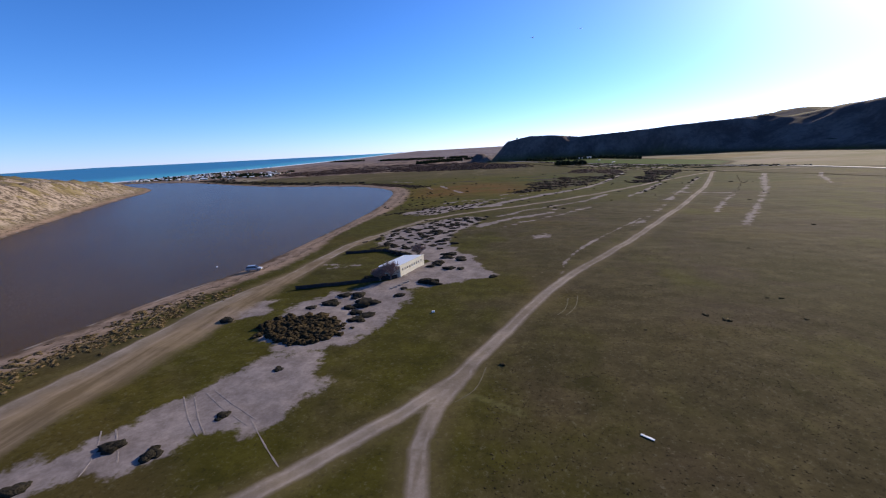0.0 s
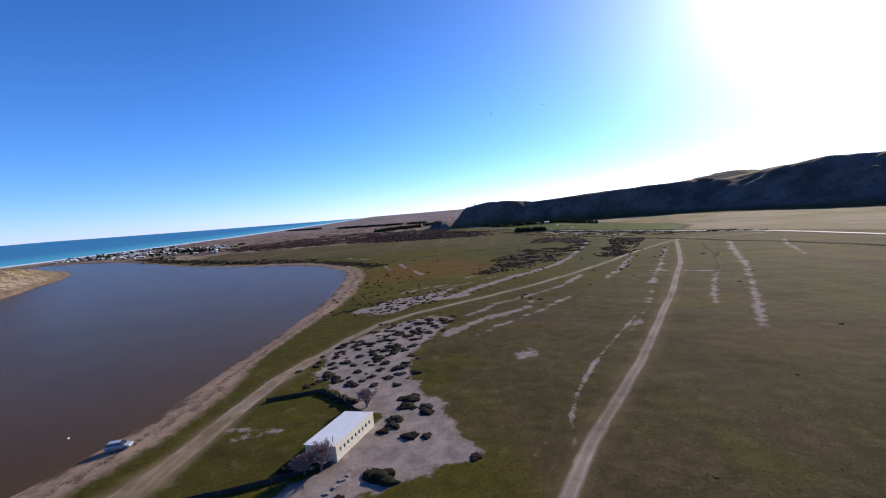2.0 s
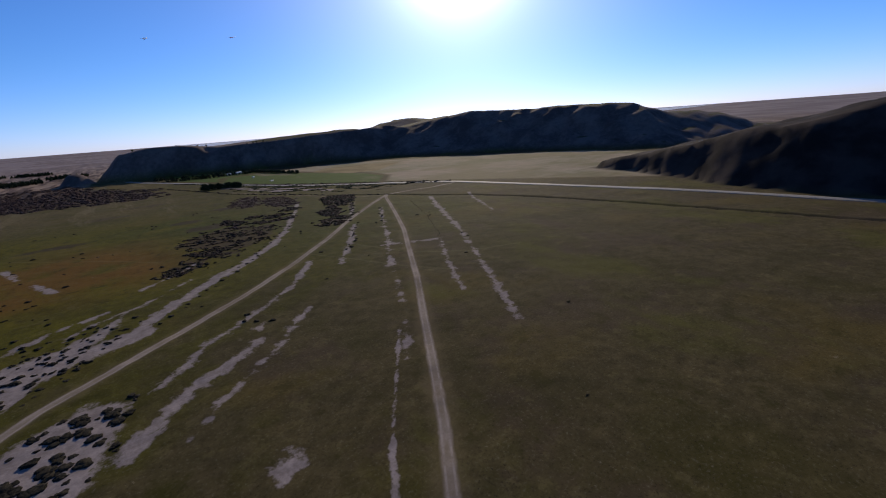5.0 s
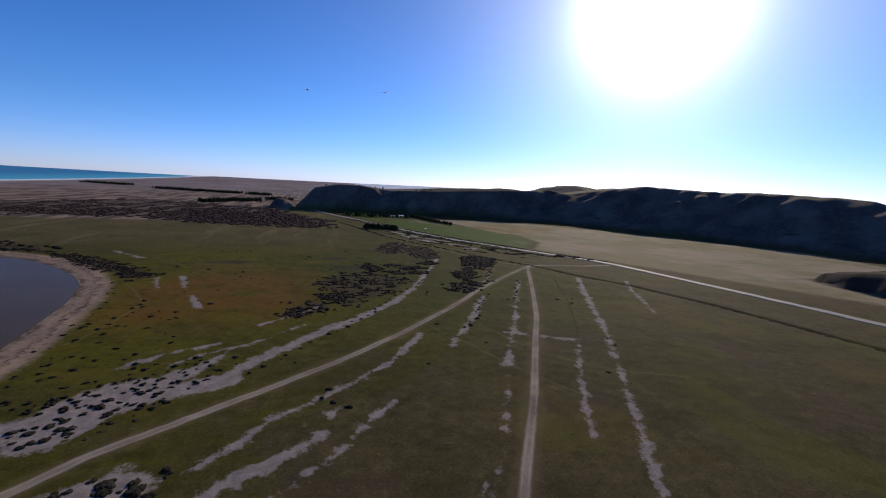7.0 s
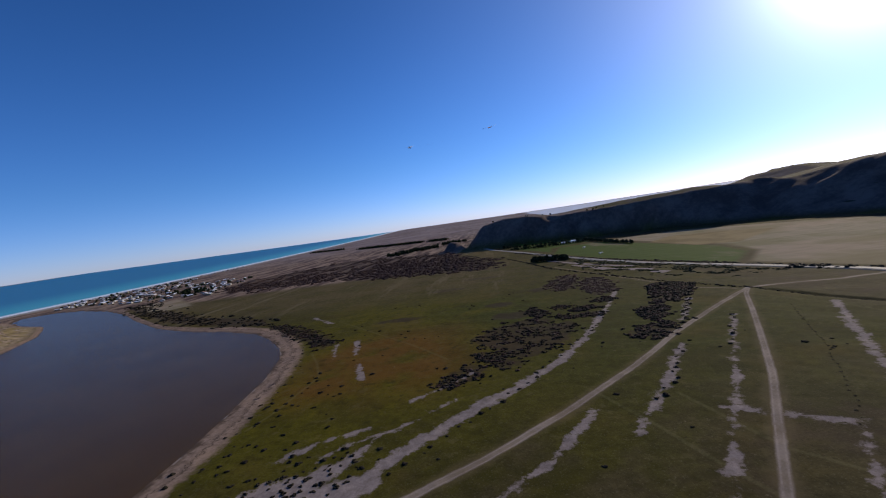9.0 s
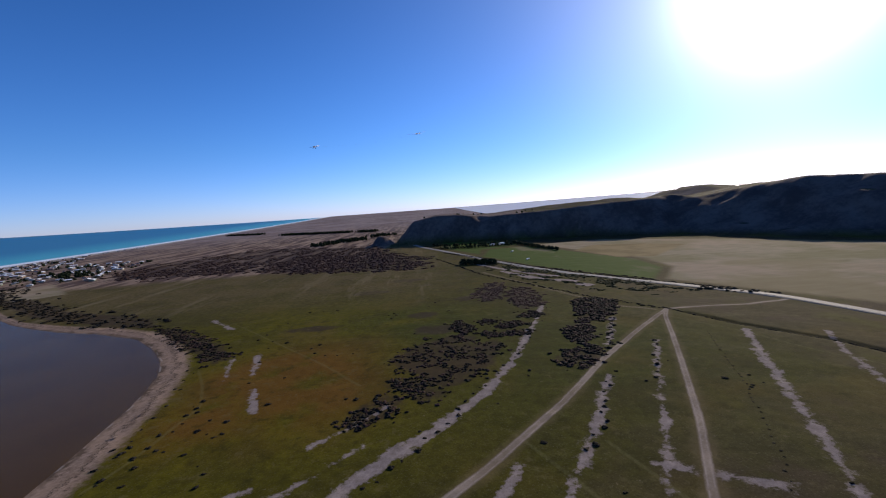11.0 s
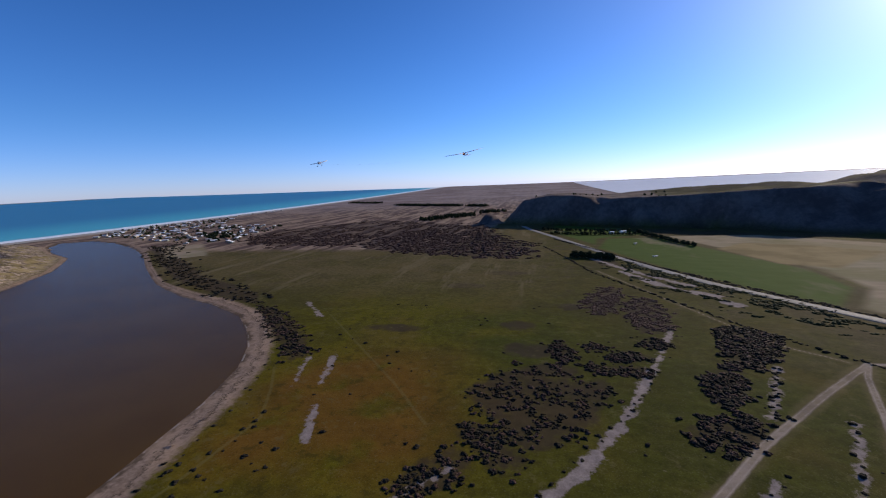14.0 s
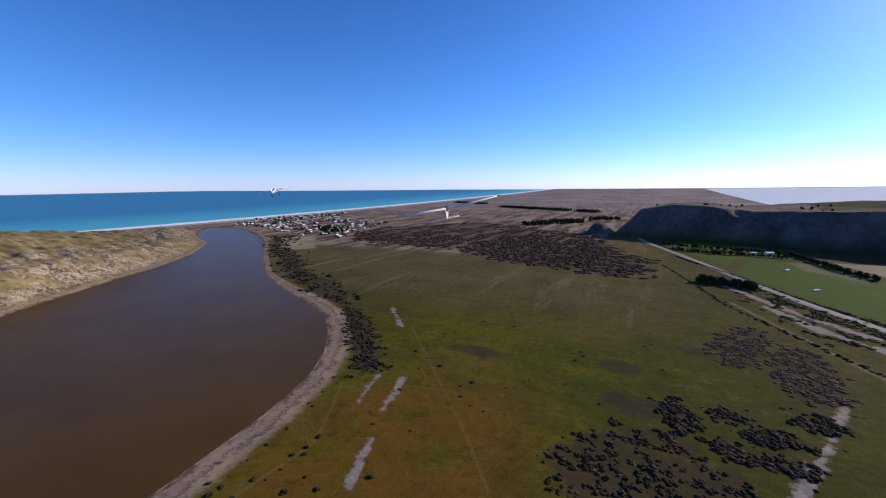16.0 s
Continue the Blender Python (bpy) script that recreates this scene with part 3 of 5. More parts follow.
def waves(x, y, size, seed):
    """Smooth uneven numbers, about -1 to 1."""
    rng = np.random.RandomState(seed)
    total = np.zeros(x.shape)
    for k in range(14):
        a, f, p = rng.uniform(0, 2 * math.pi), rng.uniform(0.5, 2.2) / size, rng.uniform(0, 6.28)
        total += np.sin((x * math.cos(a) + y * math.sin(a)) * 2 * math.pi * f + p)
    return total / 4.5


def rise(x, y):
    """The slow lift of the far distance towards the horizon."""
    r = np.hypot(x - 30, y - 120)
    return 46.0 * np.clip((r - 1300) / 3600, 0, None) ** 1.4


def height(x, y):
    """The lie of the land, and how much of it is headland and western hill."""
    lake = region(x, y, LAKE_LINE)
    z = 0.12 * waves(x, y, 35, 1) + 0.05 * waves(x, y, 9, 2)
    z = np.where(lake < 12, z * step(lake, 0, 12) - 0.55 * (1 - step(lake, -2, 9)), z)
    z -= 2.2 * step(-lake, 0, 25)
    z -= 0.9 * (1 - step(near_line(x, y, HEDGE[4:]), 0.6, 2.6)) * step(near_line(x, y, HEDGE[4:5] + [(186, 389)]), 6, 12)
    depth = -region(x, y, HEADLAND)
    foot = x - (0.6 + 0.35 * step(-y, -760, -480)) * np.clip(depth, 0, 140)
    east = step(foot, 300, 480)
    head = depth + (6 * waves(x, y, 150, 3) + 6 * waves(x, y, 60, 12)) * step(x, 60, 140)
    head = head - 22 * np.exp(-((x - y * 0.35 - 175) / 20) ** 2) - 14 * np.exp(-((x - y * 0.35 - 60) / 16) ** 2) + 4 * east * waves(foot, foot * 0.2, 90, 15) * (1 - step(depth, 60, 140))
    crown = np.interp(foot, *HEAD_CREST)
    wide = 50 + 110 * east
    climb = np.clip((head + 4) / (wide * 0.8), 0, 1)
    lip = 0.35 * step(climb, 0, 1) + 0.65 * climb ** 0.85
    hill = crown * (lip - 0.16 * step(head, wide * 0.8, wide * 0.8 + 150)) + 1.6 * waves(x, y, 190, 4) * step(head, 30, 120)
    knob = 19 * np.exp(-((((x + 40) / 19) ** 2 + ((y - 1005) / 24) ** 2) ** 1.6))
    spur = -region(x, y, SPUR_HILL) + 4 * waves(x, y, 120, 5) + 0.8 * waves(x, y, 26, 25)
    crest = (7 + 46 * np.clip((312 - y) / 230, 0, 1.4)) * (1 + 0.05 * waves(x, y, 80, 6))
    hill2 = np.minimum(crest, 1.2 * np.clip(spur, 0, 500)) + 0.04 * np.clip(spur - 70, 0, 200)
    west_top = 15 + 27 * step(-y, -600, -300)
    bank = lake * inside(x, y, [(-205, -300), (-215, 60), (-240, 160), (-280, 215), (-330, 290), (-380, 366), (-415, 421), (-441, 471), (-500, 551), (-566, 612), (-600, 640), (-690, 680), (-790, 740), (-950, 740), (-950, -1500), (-205, -1500)])
    west = west_top * (0.55 * step(bank, 0, 45) + 0.45 * step(bank, 20, 190)) * step(x, -960, -800)
    west += (2.2 * waves(x, y, 45, 7) + 1.1 * waves(x, y, 18, 8)) * step(bank, 4, 45) * step(x, -960, -860)
    ridge = (0.5 + 0.5 * waves(x, y * 0.12, 45, 9)).clip(0, 2) * step(y, 650, 800) * (1 - step(x, 0, 80)) * step(x, -940, -860)
    coast = x - COAST_X
    sea = -5.0 * step(-coast, -4, 60) + 0.6 * step(coast, 10, 50) * (1 - step(coast, 60, 120))
    z = z + hill + knob + hill2 + west + ridge + sea + rise(x, y)
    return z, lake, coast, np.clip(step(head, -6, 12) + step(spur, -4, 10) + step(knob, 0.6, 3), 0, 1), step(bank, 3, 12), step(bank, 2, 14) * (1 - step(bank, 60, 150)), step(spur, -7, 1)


def spread(*stretches):
    """Grid lines from (from, to, step) stretches, then growing out to the horizon on both sides."""
    line = [np.arange(a, b, s) for a, b, s in stretches]
    line = np.concatenate(line)
    tail = [line[-1] + 12]
    while tail[-1] < 4800:
        tail.append(tail[-1] + 12 + (tail[-1] - line[-1]) * 0.09)
    front = [line[0] - 12]
    while front[0] > -4800:
        front.insert(0, front[0] - 12 - (line[0] - front[0]) * 0.09)
    return np.concatenate([front, line, tail])


def build_ground():
    xs = spread((-1080, -620, 11.0), (-620, -112, 5.0), (-112, 110, 0.9), (110, 270, 1.3), (270, 700, 6.0))
    ys = spread((-60, 22, 5.0), (22, 255, 0.9), (255, 430, 1.3), (430, 760, 3.0), (760, 1300, 6.0))
    gx, gy = np.meshgrid(xs, ys)
    x, y = gx.ravel(), gy.ravel()
    z, lake, coast, hill, west, crag, spur = height(x, y)
    nx, ny = len(xs), len(ys)
    i = (np.arange(ny - 1)[:, None] * nx + np.arange(nx - 1)[None, :]).ravel()
    mesh = mesh_from("ground", np.c_[x, y, z], np.c_[i, i + 1, i + nx + 1, i + nx], GROUND)
    mesh.polygons.foreach_set("use_smooth", np.ones(len(mesh.polygons), bool))
    track = np.minimum.reduce([near_line(x, y, TRACK_LAKE) - 1.35, near_line(x, y, TRACK_FIELD) - 1.15, near_line(x, y, TRACK_SPUR) - 1.0, near_line(x, y, TRACK_LINK) - 1.2, near_line(x, y, TRACK_FENCE) - 0.5])
    track = np.minimum(track, near_line(x, y, TRACK_LAKE[1:9]) - 2.2)
    sand = np.minimum.reduce([(near_line(x, y, THIN_STRIP) - 0.25) * 3] + [near_line(x, y, line) - w for w, line in SAND_STRIPS] + [region(x, y, ring) for ring in SAND_PATCHES])
    scrub = np.minimum.reduce([region(x, y, ring) for ring in [z[0] for z in THICKETS + LOW_THICKETS] + HEATHS + MOORS])
    green = np.maximum.reduce([step(-region(x, y, ring), -2, 6) for ring in GREEN_FIELDS])
    pale = np.maximum.reduce([step(-region(x, y, ring), -2, 6) for ring in PALE_FIELDS])
    rust = np.clip(sum(np.exp(-((x - cx) ** 2 + (y - cy) ** 2) / r ** 2) for cx, cy, r in RUST), 0, 1)
    streaky = step(y, 430, 560) * (1 - step(x, 20, 80))
    earth = near_line(x, y, [(-61, 15), (-59.5, 45), (-57.5, 65), (-56, 85), (-54.8, 103), (-53, 120), (-51.5, 134), (-47, 150)]) - 4.4 + 3.0 * step(y, 60, 135)
    moor = step(y, 620, 770) * (1 - step(x, -90 + 0.1 * (y - 700), -20 + 0.1 * (y - 700))) * step(x, -960, -900)
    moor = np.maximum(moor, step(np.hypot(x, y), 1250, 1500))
    lush = 0.25 + 1.15 * np.exp(-(((x + 35) / 100) ** 2 + ((y - 360) / 130) ** 2)) + 0.22 * np.exp(-(((x + 20) / 60) ** 2 + ((y - 90) / 60) ** 2))
    lush -= 0.8 * step(x, 70, 150) * (1 - step(y, 230, 300)) + 0.9 * np.exp(-(((x - 60) / 60) ** 2 + ((y - 60) / 90) ** 2)) + 0.6 * np.exp(-(((x - 60) / 70) ** 2 + ((y - 180) / 55) ** 2)) + 0.7 * step(x, 185, 215)
    stain = np.clip(sum(np.exp(-(((x - cx) / rx) ** 2 + ((y - cy) / ry) ** 2) ** 2) for cx, cy, rx, ry in STAINS), 0, 1)
    wet = np.exp(-(((x - 125) / 75) ** 2 + ((y - 340) / 95) ** 2)) + np.exp(-(((x - 30) / 45) ** 2 + ((y - 400) / 70) ** 2))
    beach = (1 - west)
    path = np.minimum.reduce([near_line(x, y, line) for line in FAINT_PATHS])
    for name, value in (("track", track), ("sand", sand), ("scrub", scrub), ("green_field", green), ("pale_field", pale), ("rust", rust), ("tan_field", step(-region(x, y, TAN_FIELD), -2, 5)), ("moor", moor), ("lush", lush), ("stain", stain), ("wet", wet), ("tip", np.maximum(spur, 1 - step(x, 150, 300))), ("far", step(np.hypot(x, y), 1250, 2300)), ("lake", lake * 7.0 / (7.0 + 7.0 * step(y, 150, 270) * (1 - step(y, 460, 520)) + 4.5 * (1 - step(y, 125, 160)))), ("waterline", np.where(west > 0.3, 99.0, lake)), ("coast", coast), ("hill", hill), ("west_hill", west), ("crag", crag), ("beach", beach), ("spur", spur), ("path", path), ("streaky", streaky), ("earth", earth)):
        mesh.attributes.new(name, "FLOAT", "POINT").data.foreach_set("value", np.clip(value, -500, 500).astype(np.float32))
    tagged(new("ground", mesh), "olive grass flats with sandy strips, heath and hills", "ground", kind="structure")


def sheet(name, x0, x1, y0, y1, z, size, material, label):
    xs, ys = np.linspace(x0, x1, max(2, int((x1 - x0) / size))), np.linspace(y0, y1, max(2, int((y1 - y0) / size)))
    gx, gy = np.meshgrid(xs, ys)
    x, y = gx.ravel(), gy.ravel()
    nx, ny = len(xs), len(ys)
    i = (np.arange(ny - 1)[:, None] * nx + np.arange(nx - 1)[None, :]).ravel()
    mesh = mesh_from(name, np.c_[x, y, z + rise(x, y)], np.c_[i, i + 1, i + nx + 1, i + nx], material)
    mesh.polygons.foreach_set("use_smooth", np.ones(len(mesh.polygons), bool))
    return tagged(new(name, mesh), label, "water", kind="structure")


def level(x, y):
    return float(height(np.array([float(x)]), np.array([float(y)]))[0][0])


build_ground()
sheet("lake_water", -870, -60, -300, 850, -0.52, 60, LAKE, "brown still lake water under the rocky hill")
sheet("sea_water", -4790, -950, -4790, 4790, -0.9, 80, SEA, "turquoise sea with white surf along the shore")
sheet("lagoon_water", 420, 4790, 1750, 4790, 1.2, 80, LAGOON, "lagoon behind the headland, paled by painted haze")


# ---- plants ----
def blob(rng, subdivisions, rough, flat=0.7):
    """One uneven clump of leaves round the origin, as corners and triangles."""
    bm = bmesh.new()
    bmesh.ops.create_icosphere(bm, subdivisions=subdivisions, radius=1.0)
    off = Vector((rng.uniform(-50, 50), rng.uniform(-50, 50), rng.uniform(-50, 50)))
    for v in bm.verts:
        d = v.co.normalized()
        v.co = d * (1 + rough * noise.noise(d * 1.7 + off) + rough * 0.9 * noise.noise(d * 4.5 + off))
        v.co.z = v.co.z * flat
    out = np.array([v.co[:] for v in bm.verts]), np.array([[v.index for v in f.verts] for f in bm.faces])
    bm.free()
    return out


def joined(pieces):
    """Many (corners, faces) as one."""
    verts, faces, count = [], [], 0
    for v, f in pieces:
        verts.append(v)
        faces.append(f + count)
        count += len(v)
    return np.concatenate(verts), np.concatenate(faces)


def bush_shape(seed, clumps, subdivisions=2, rough=0.6, tall=0.5):
    rng = random.Random(seed)
    pieces = []
    for k in range(clumps):
        v, f = blob(rng, subdivisions, rough)
        a, r = rng.uniform(0, 6.28), (0 if k == 0 else rng.uniform(0.3, 0.72))
        s = rng.uniform(0.34, 0.55) if k else 0.62
        v = v * s + np.array([r * math.cos(a), r * math.sin(a), s * tall * rng.uniform(0.25, 0.75)])
        v[:, 2] = np.maximum(v[:, 2], -0.08)
        pieces.append((v, f))
    return joined(pieces)


def tree_shape(seed, clumps=18, subdivisions=1, cone=False):
    """A crown of many clumps on a trunk of height 1."""
    rng = random.Random(seed)
    pieces = []
    for k in range(clumps):
        v, f = blob(rng, subdivisions, 0.6, 0.8)
        h = rng.uniform(0.12, 0.95)
        wide = (1.05 - h) * 0.42 if cone else 0.42 * math.sin(math.pi * (0.16 + 0.76 * h))
        a, r = rng.uniform(0, 6.28), rng.uniform(0.3, 1.0) * wide
        s = rng.uniform(0.09, 0.17) * (1.15 - 0.5 * h if cone else 1.0)
        pieces.append((v * s + np.array([r * math.cos(a), r * math.sin(a), h]), f))
    return joined(pieces)


def trunk_shape(bm, height_m, radius, lean=0.0, sides=7):
    rings = []
    for k in range(5):
        h = k / 4
        r = radius * (1 - 0.65 * h) * (1.35 if k == 0 else 1)
        rings.append([(lean * h * h + r * math.cos(i * 6.2832 / sides), r * math.sin(i * 6.2832 / sides), h * height_m) for i in range(sides)])
    return loft(bm, rings)


def strew(name, shapes, spots, material, label, category):
    """One object of kind stuff: shapes set down at spots of (x, y, z, width, height, turn)."""
    rng = random.Random(len(spots))
    pieces = []
    for x, y, z, w, h, a in spots:
        v, f = rng.choice(shapes)
        c, s = math.cos(a), math.sin(a)
        pieces.append((np.c_[(v[:, 0] * c - v[:, 1] * s) * w + x, (v[:, 0] * s + v[:, 1] * c) * w + y, v[:, 2] * h + z], f))
    v, f = joined(pieces)
    return tagged(new(name, mesh_from(name, v, f, material)), label, category, kind="stuff")


def levels(points):
    p = np.array(points, float)
    return height(p[:, 0], p[:, 1])[0]


def in_ring(ring, count, seed, rag=6.0):
    """Random places within an outline, thinned along an uneven edge."""
    rng = np.random.RandomState(seed)
    r = np.array(ring, float)
    lo, hi = r.min(0) - 3, r.max(0) + 3
    p = rng.uniform(lo, hi, (count * 8, 2))
    d = region(p[:, 0], p[:, 1], ring) + rag * waves(p[:, 0], p[:, 1], rag * 4, seed + 1) + rag * 0.8 * waves(p[:, 0], p[:, 1], rag * 1.6, seed + 2)
    return p[d < 0][:count]


def along(line, gap, seed, side=0.0, jitter=0.5):
    """Places along a line every gap metres."""
    rng = random.Random(seed)
    out = []
    for (ax, ay), (bx, by) in zip(line, line[1:]):
        n = max(1, int(math.hypot(bx - ax, by - ay) / gap))
        ux, uy = (bx - ax) / math.hypot(bx - ax, by - ay), (by - ay) / math.hypot(bx - ax, by - ay)
        for k in range(n):
            j, s = rng.uniform(-jitter, jitter), side + rng.uniform(-jitter, jitter)
            out.append((ax + (bx - ax) * k / n + ux * j - uy * s, ay + (by - ay) * k / n + uy * j + ux * s))
    return out


def spots_at(points, wide, tall, seed):
    rng = random.Random(seed)
    z = levels(points)
    out = []
    for (x, y), h in zip(points, z):
        w = rng.uniform(*wide)
        out.append((x, y, h - 0.03, w, w * rng.uniform(*tall), rng.uniform(0, 6.28)))
    return out


BUSHES = [bush_shape(10 + k, 7 + k % 3, 2 if k < 3 else 1, 0.75) for k in range(7)]
MOUNDS = [bush_shape(30 + k, 6 + k % 4, 2, 0.6, 0.4) for k in range(6)]
SHRUBS = [bush_shape(50 + k, 5, 1, 0.95) for k in range(9)]
LOW_BUSHES = [bush_shape(40 + k, 3, 1, 0.7) for k in range(6)]
TREES = [tree_shape(60 + k, 40) for k in range(4)]
PINES = [tree_shape(80 + k, 20, 1, True) for k in range(3)]


# ---- the old lakeside building and its yard ----
def tilted(x, y, a):
    return Matrix.Translation((x, y, level(x, y))) @ Matrix.Rotation(a, 4, "Z")


def wall_run(bm, start, along_x, length, tall, thick, openings, low, high):
    """A wall of one run with openings (from, to) through it, built from piers, sill and lintel bands."""
    def brick_box(a, b, z0, z1):
        mid = ((a + b) / 2 + start[0], start[1], (z0 + z1) / 2) if along_x else (start[0], (a + b) / 2 + start[1], (z0 + z1) / 2)
        size = (b - a, thick, z1 - z0) if along_x else (thick, b - a, z1 - z0)
        box(bm, mid, size)
    brick_box(0, length, 0, low)
    brick_box(0, length, high, tall)
    edge = 0
    for a, b in openings:
        brick_box(edge, a, low, high)
        edge = b
    brick_box(edge, length, low, high)


def lakeside_hall():
    """A long single-storey hall: cream east wall with a row of small windows, low white iron roof."""
    hall = thing("hall", "long low cream hall with a white iron roof", "building", at=tilted(-24.9, 97.6, -math.atan2(4.0, 10.6)))
    length, wide, thick = 11.6, 6.2, 0.22
    gaps = [(0.9 + k * 1.12, 1.45 + k * 1.12) for k in range(9)]
    bm = bmesh.new()
    wall_run(bm, (0, 0), False, length, 2.75, thick, gaps, 1.25, 2.0)
    part("wall", bm, CREAM, hall, "cream weatherboard wall with a row of openings")
    bm = bmesh.new()
    wall_run(bm, (-wide, 0), False, length, 2.2, thick, [(2.0, 3.2), (5.0, 6.0), (8.0, 9.2)], 0.9, 1.9)
    part("wall", bm, CREAM, hall)
    for y in (thick / 2, length - thick / 2):
        bm = bmesh.new()
        box(bm, (-wide / 2, y, 1.1), (wide - thick, thick, 2.2))
        w = [bm.verts.new(p) for p in ((-wide + thick, y - thick / 2, 2.2), (-thick / 2, y - thick / 2, 2.2), (-thick / 2, y - thick / 2, 2.7), (-wide + thick, y + thick / 2, 2.2), (-thick / 2, y + thick / 2, 2.2), (-thick / 2, y + thick / 2, 2.7))]
        for f in ((0, 1, 2), (5, 4, 3), (0, 3, 4, 1), (1, 4, 5, 2), (2, 5, 3, 0)):
            bm.faces.new([w[i] for i in f])
        part("end_wall", bm, CREAM, hall)
    # corrugated roof sheet, falling to the lake side
    bm = bmesh.new()
    n = 46
    for top in (0, 0.045):
        rows = []
        for x, z in ((-wide - 0.35, 2.22), (-0.14, 2.78)):
            rows.append([bm.verts.new((x, -0.25 + (length + 0.5) * i / (2 * n), z + top + (0.01 if i % 2 else 0))) for i in range(2 * n + 1)])
        for i in range(2 * n):
            bm.faces.new((rows[0][i], rows[0][i + 1], rows[1][i + 1], rows[1][i]) if top else (rows[1][i], rows[1][i + 1], rows[0][i + 1], rows[0][i]))
    part("roof", bm, TIN, hall, "white corrugated iron roof")
    bm = box(bmesh.new(), (-0.02, length / 2, 2.83), (0.3, length + 0.5, 0.14), bevel=0.02)
    part("parapet_capping", bm, CREAM, hall)
    for a, b in gaps:
        pane = part("window", box(bmesh.new(), (-0.03, (a + b) / 2, 1.625), (0.02, b - a, 0.75)), GLASS_DARK, hall, "small dark window pane")
        bm = bmesh.new()
        for y in (a + 0.03, b - 0.03):
            box(bm, (0.02, y, 1.625), (0.09, 0.06, 0.75))
        for z in (1.28, 1.97):
            box(bm, (0.02, (a + b) / 2, z), (0.09, b - a - 0.12, 0.06))
        part("window_frame", bm, WHITE, pane)
    for a, b in ((2.0, 3.2), (5.0, 6.0), (8.0, 9.2)):
        part("window", box(bmesh.new(), (-wide, (a + b) / 2, 1.4), (0.02, b - a, 1.0)), GLASS_DARK, hall)
    part("concrete_apron", box(bmesh.new(), (0.75, length / 2 + 0.6, 0.02), (1.1, length - 1.0, 0.12), bevel=0.03), CONCRETE, hall, "worn concrete strip along the wall")
    part("vent_pipe", loft(bmesh.new(), [[(-1.2 + 0.06 * math.cos(i * 0.785), 1.0 + 0.06 * math.sin(i * 0.785), z) for i in range(8)] for z in (2.6, 3.7)]), BARK, hall)


def yard_fence(line, label):
    """A tall close-boarded dark fence: every board and post a part."""
    fence = thing("board_fence", label, "fence", "tarred yard fences")
    board = box(bmesh.new(), (0, 0, 0.44), (0.304, 0.035, 0.88), bevel=0.008)
    mesh = bpy.data.meshes.new("board")
    board.to_mesh(mesh)
    board.free()
    mesh.materials.append(TAR)
    rng = random.Random(5)
    k = 0
    for (ax, ay), (bx, by) in zip(line, line[1:]):
        d = math.hypot(bx - ax, by - ay)
        a = math.atan2(by - ay, bx - ax)
        for i in range(int(d / 0.305)):
            x, y = ax + (bx - ax) * (i + 0.5) * 0.305 / d, ay + (by - ay) * (i + 0.5) * 0.305 / d
            ob = new("board", mesh)
            ob.parent = fence
            ob.matrix_local = Matrix.Translation((x, y, level(x, y) - 0.05)) @ Matrix.Rotation(a, 4, "Z") @ Matrix.Rotation(radians(rng.uniform(-2, 2)), 4, "Y") @ Matrix.Diagonal((1, 1, rng.uniform(0.94, 1.05), 1))
            if i % 8 == 0:
                bm = box(bmesh.new(), (x - 0.1 * math.sin(a), y + 0.1 * math.cos(a), level(x, y) + 0.44), (0.13, 0.13, 1.0), a, 0.015)
                part("post", bm, TAR, fence)
        bm = bmesh.new()
        for z in (0.25, 0.68):
            box(bm, ((ax + bx) / 2 - 0.045 * math.sin(a), (ay + by) / 2 + 0.045 * math.cos(a), z), (d, 0.05, 0.1), a)
        part("rail", bm, TAR, fence)


def bare_tree(x, y, tall, seed, label):
    """A leafless tree: forking limbs that taper to fine twigs."""
    rng = random.Random(seed)
    tree = thing("bare_tree", label, "tree", "bare trees", at=Matrix.Translation((x, y, level(x, y))))
    curve_mesh = bmesh.new()
    twigs = bmesh.new()

    def limb(at, way, length, r, depth):
        end = at + way * length
        side = way.orthogonal().normalized()
        other = way.cross(side)
        rings = [[p + (side * math.cos(i * 1.2566) + other * math.sin(i * 1.2566)) * q for i in range(5)] for p, q in ((at, r), (at + way * length * 0.5 + side * length * 0.05, r * 0.8), (end, r * 0.6))]
        loft(curve_mesh if depth < 2 else twigs, rings)
        if depth < 4:
            for _ in range(4 if depth else 11):
                turn = Vector((rng.uniform(-1, 1), rng.uniform(-1, 1), rng.uniform(-0.15, 0.8)))
                limb(at + way * length * rng.uniform(0.6, 1.0), (way * 0.65 + turn * 0.9).normalized(), tall * 0.3 if depth == 0 else length * rng.uniform(0.6, 0.8), max(r * 0.55, 0.03), depth + 1)

    limb(Vector((0, 0, -0.1)), Vector((0.1, 0.05, 1)).normalized(), tall * 0.16, tall * 0.045, 0)
    part("trunk", curve_mesh, BARK, tree)
    part("twigs", twigs, TWIG, tree, "fine grey purple twigs")


lakeside_hall()
yard_fence([(-25.6, 97.0), (-34, 93.2), (-41, 90.8), (-48.6, 88.8)], "long tarred board fence beside the yard lawn")
yard_fence([(-21.8, 110.6), (-27, 116.5), (-32.5, 122.5), (-37.5, 126.3)], "tarred board fence behind the hall")
yard_fence([(-37.6, 126.3), (-42.5, 124.6), (-48.5, 122.6)], "short tarred board fence closing the yard")
bare_tree(-27.0, 95.9, 6.2, 3, "bare grey twiggy tree at the hall's end")
bare_tree(-29.4, 94.9, 5.0, 4, "small bare tree against the board fence")
bare_tree(-24.0, 117.0, 5.4, 6, "bare reddish tree behind the yard fence")
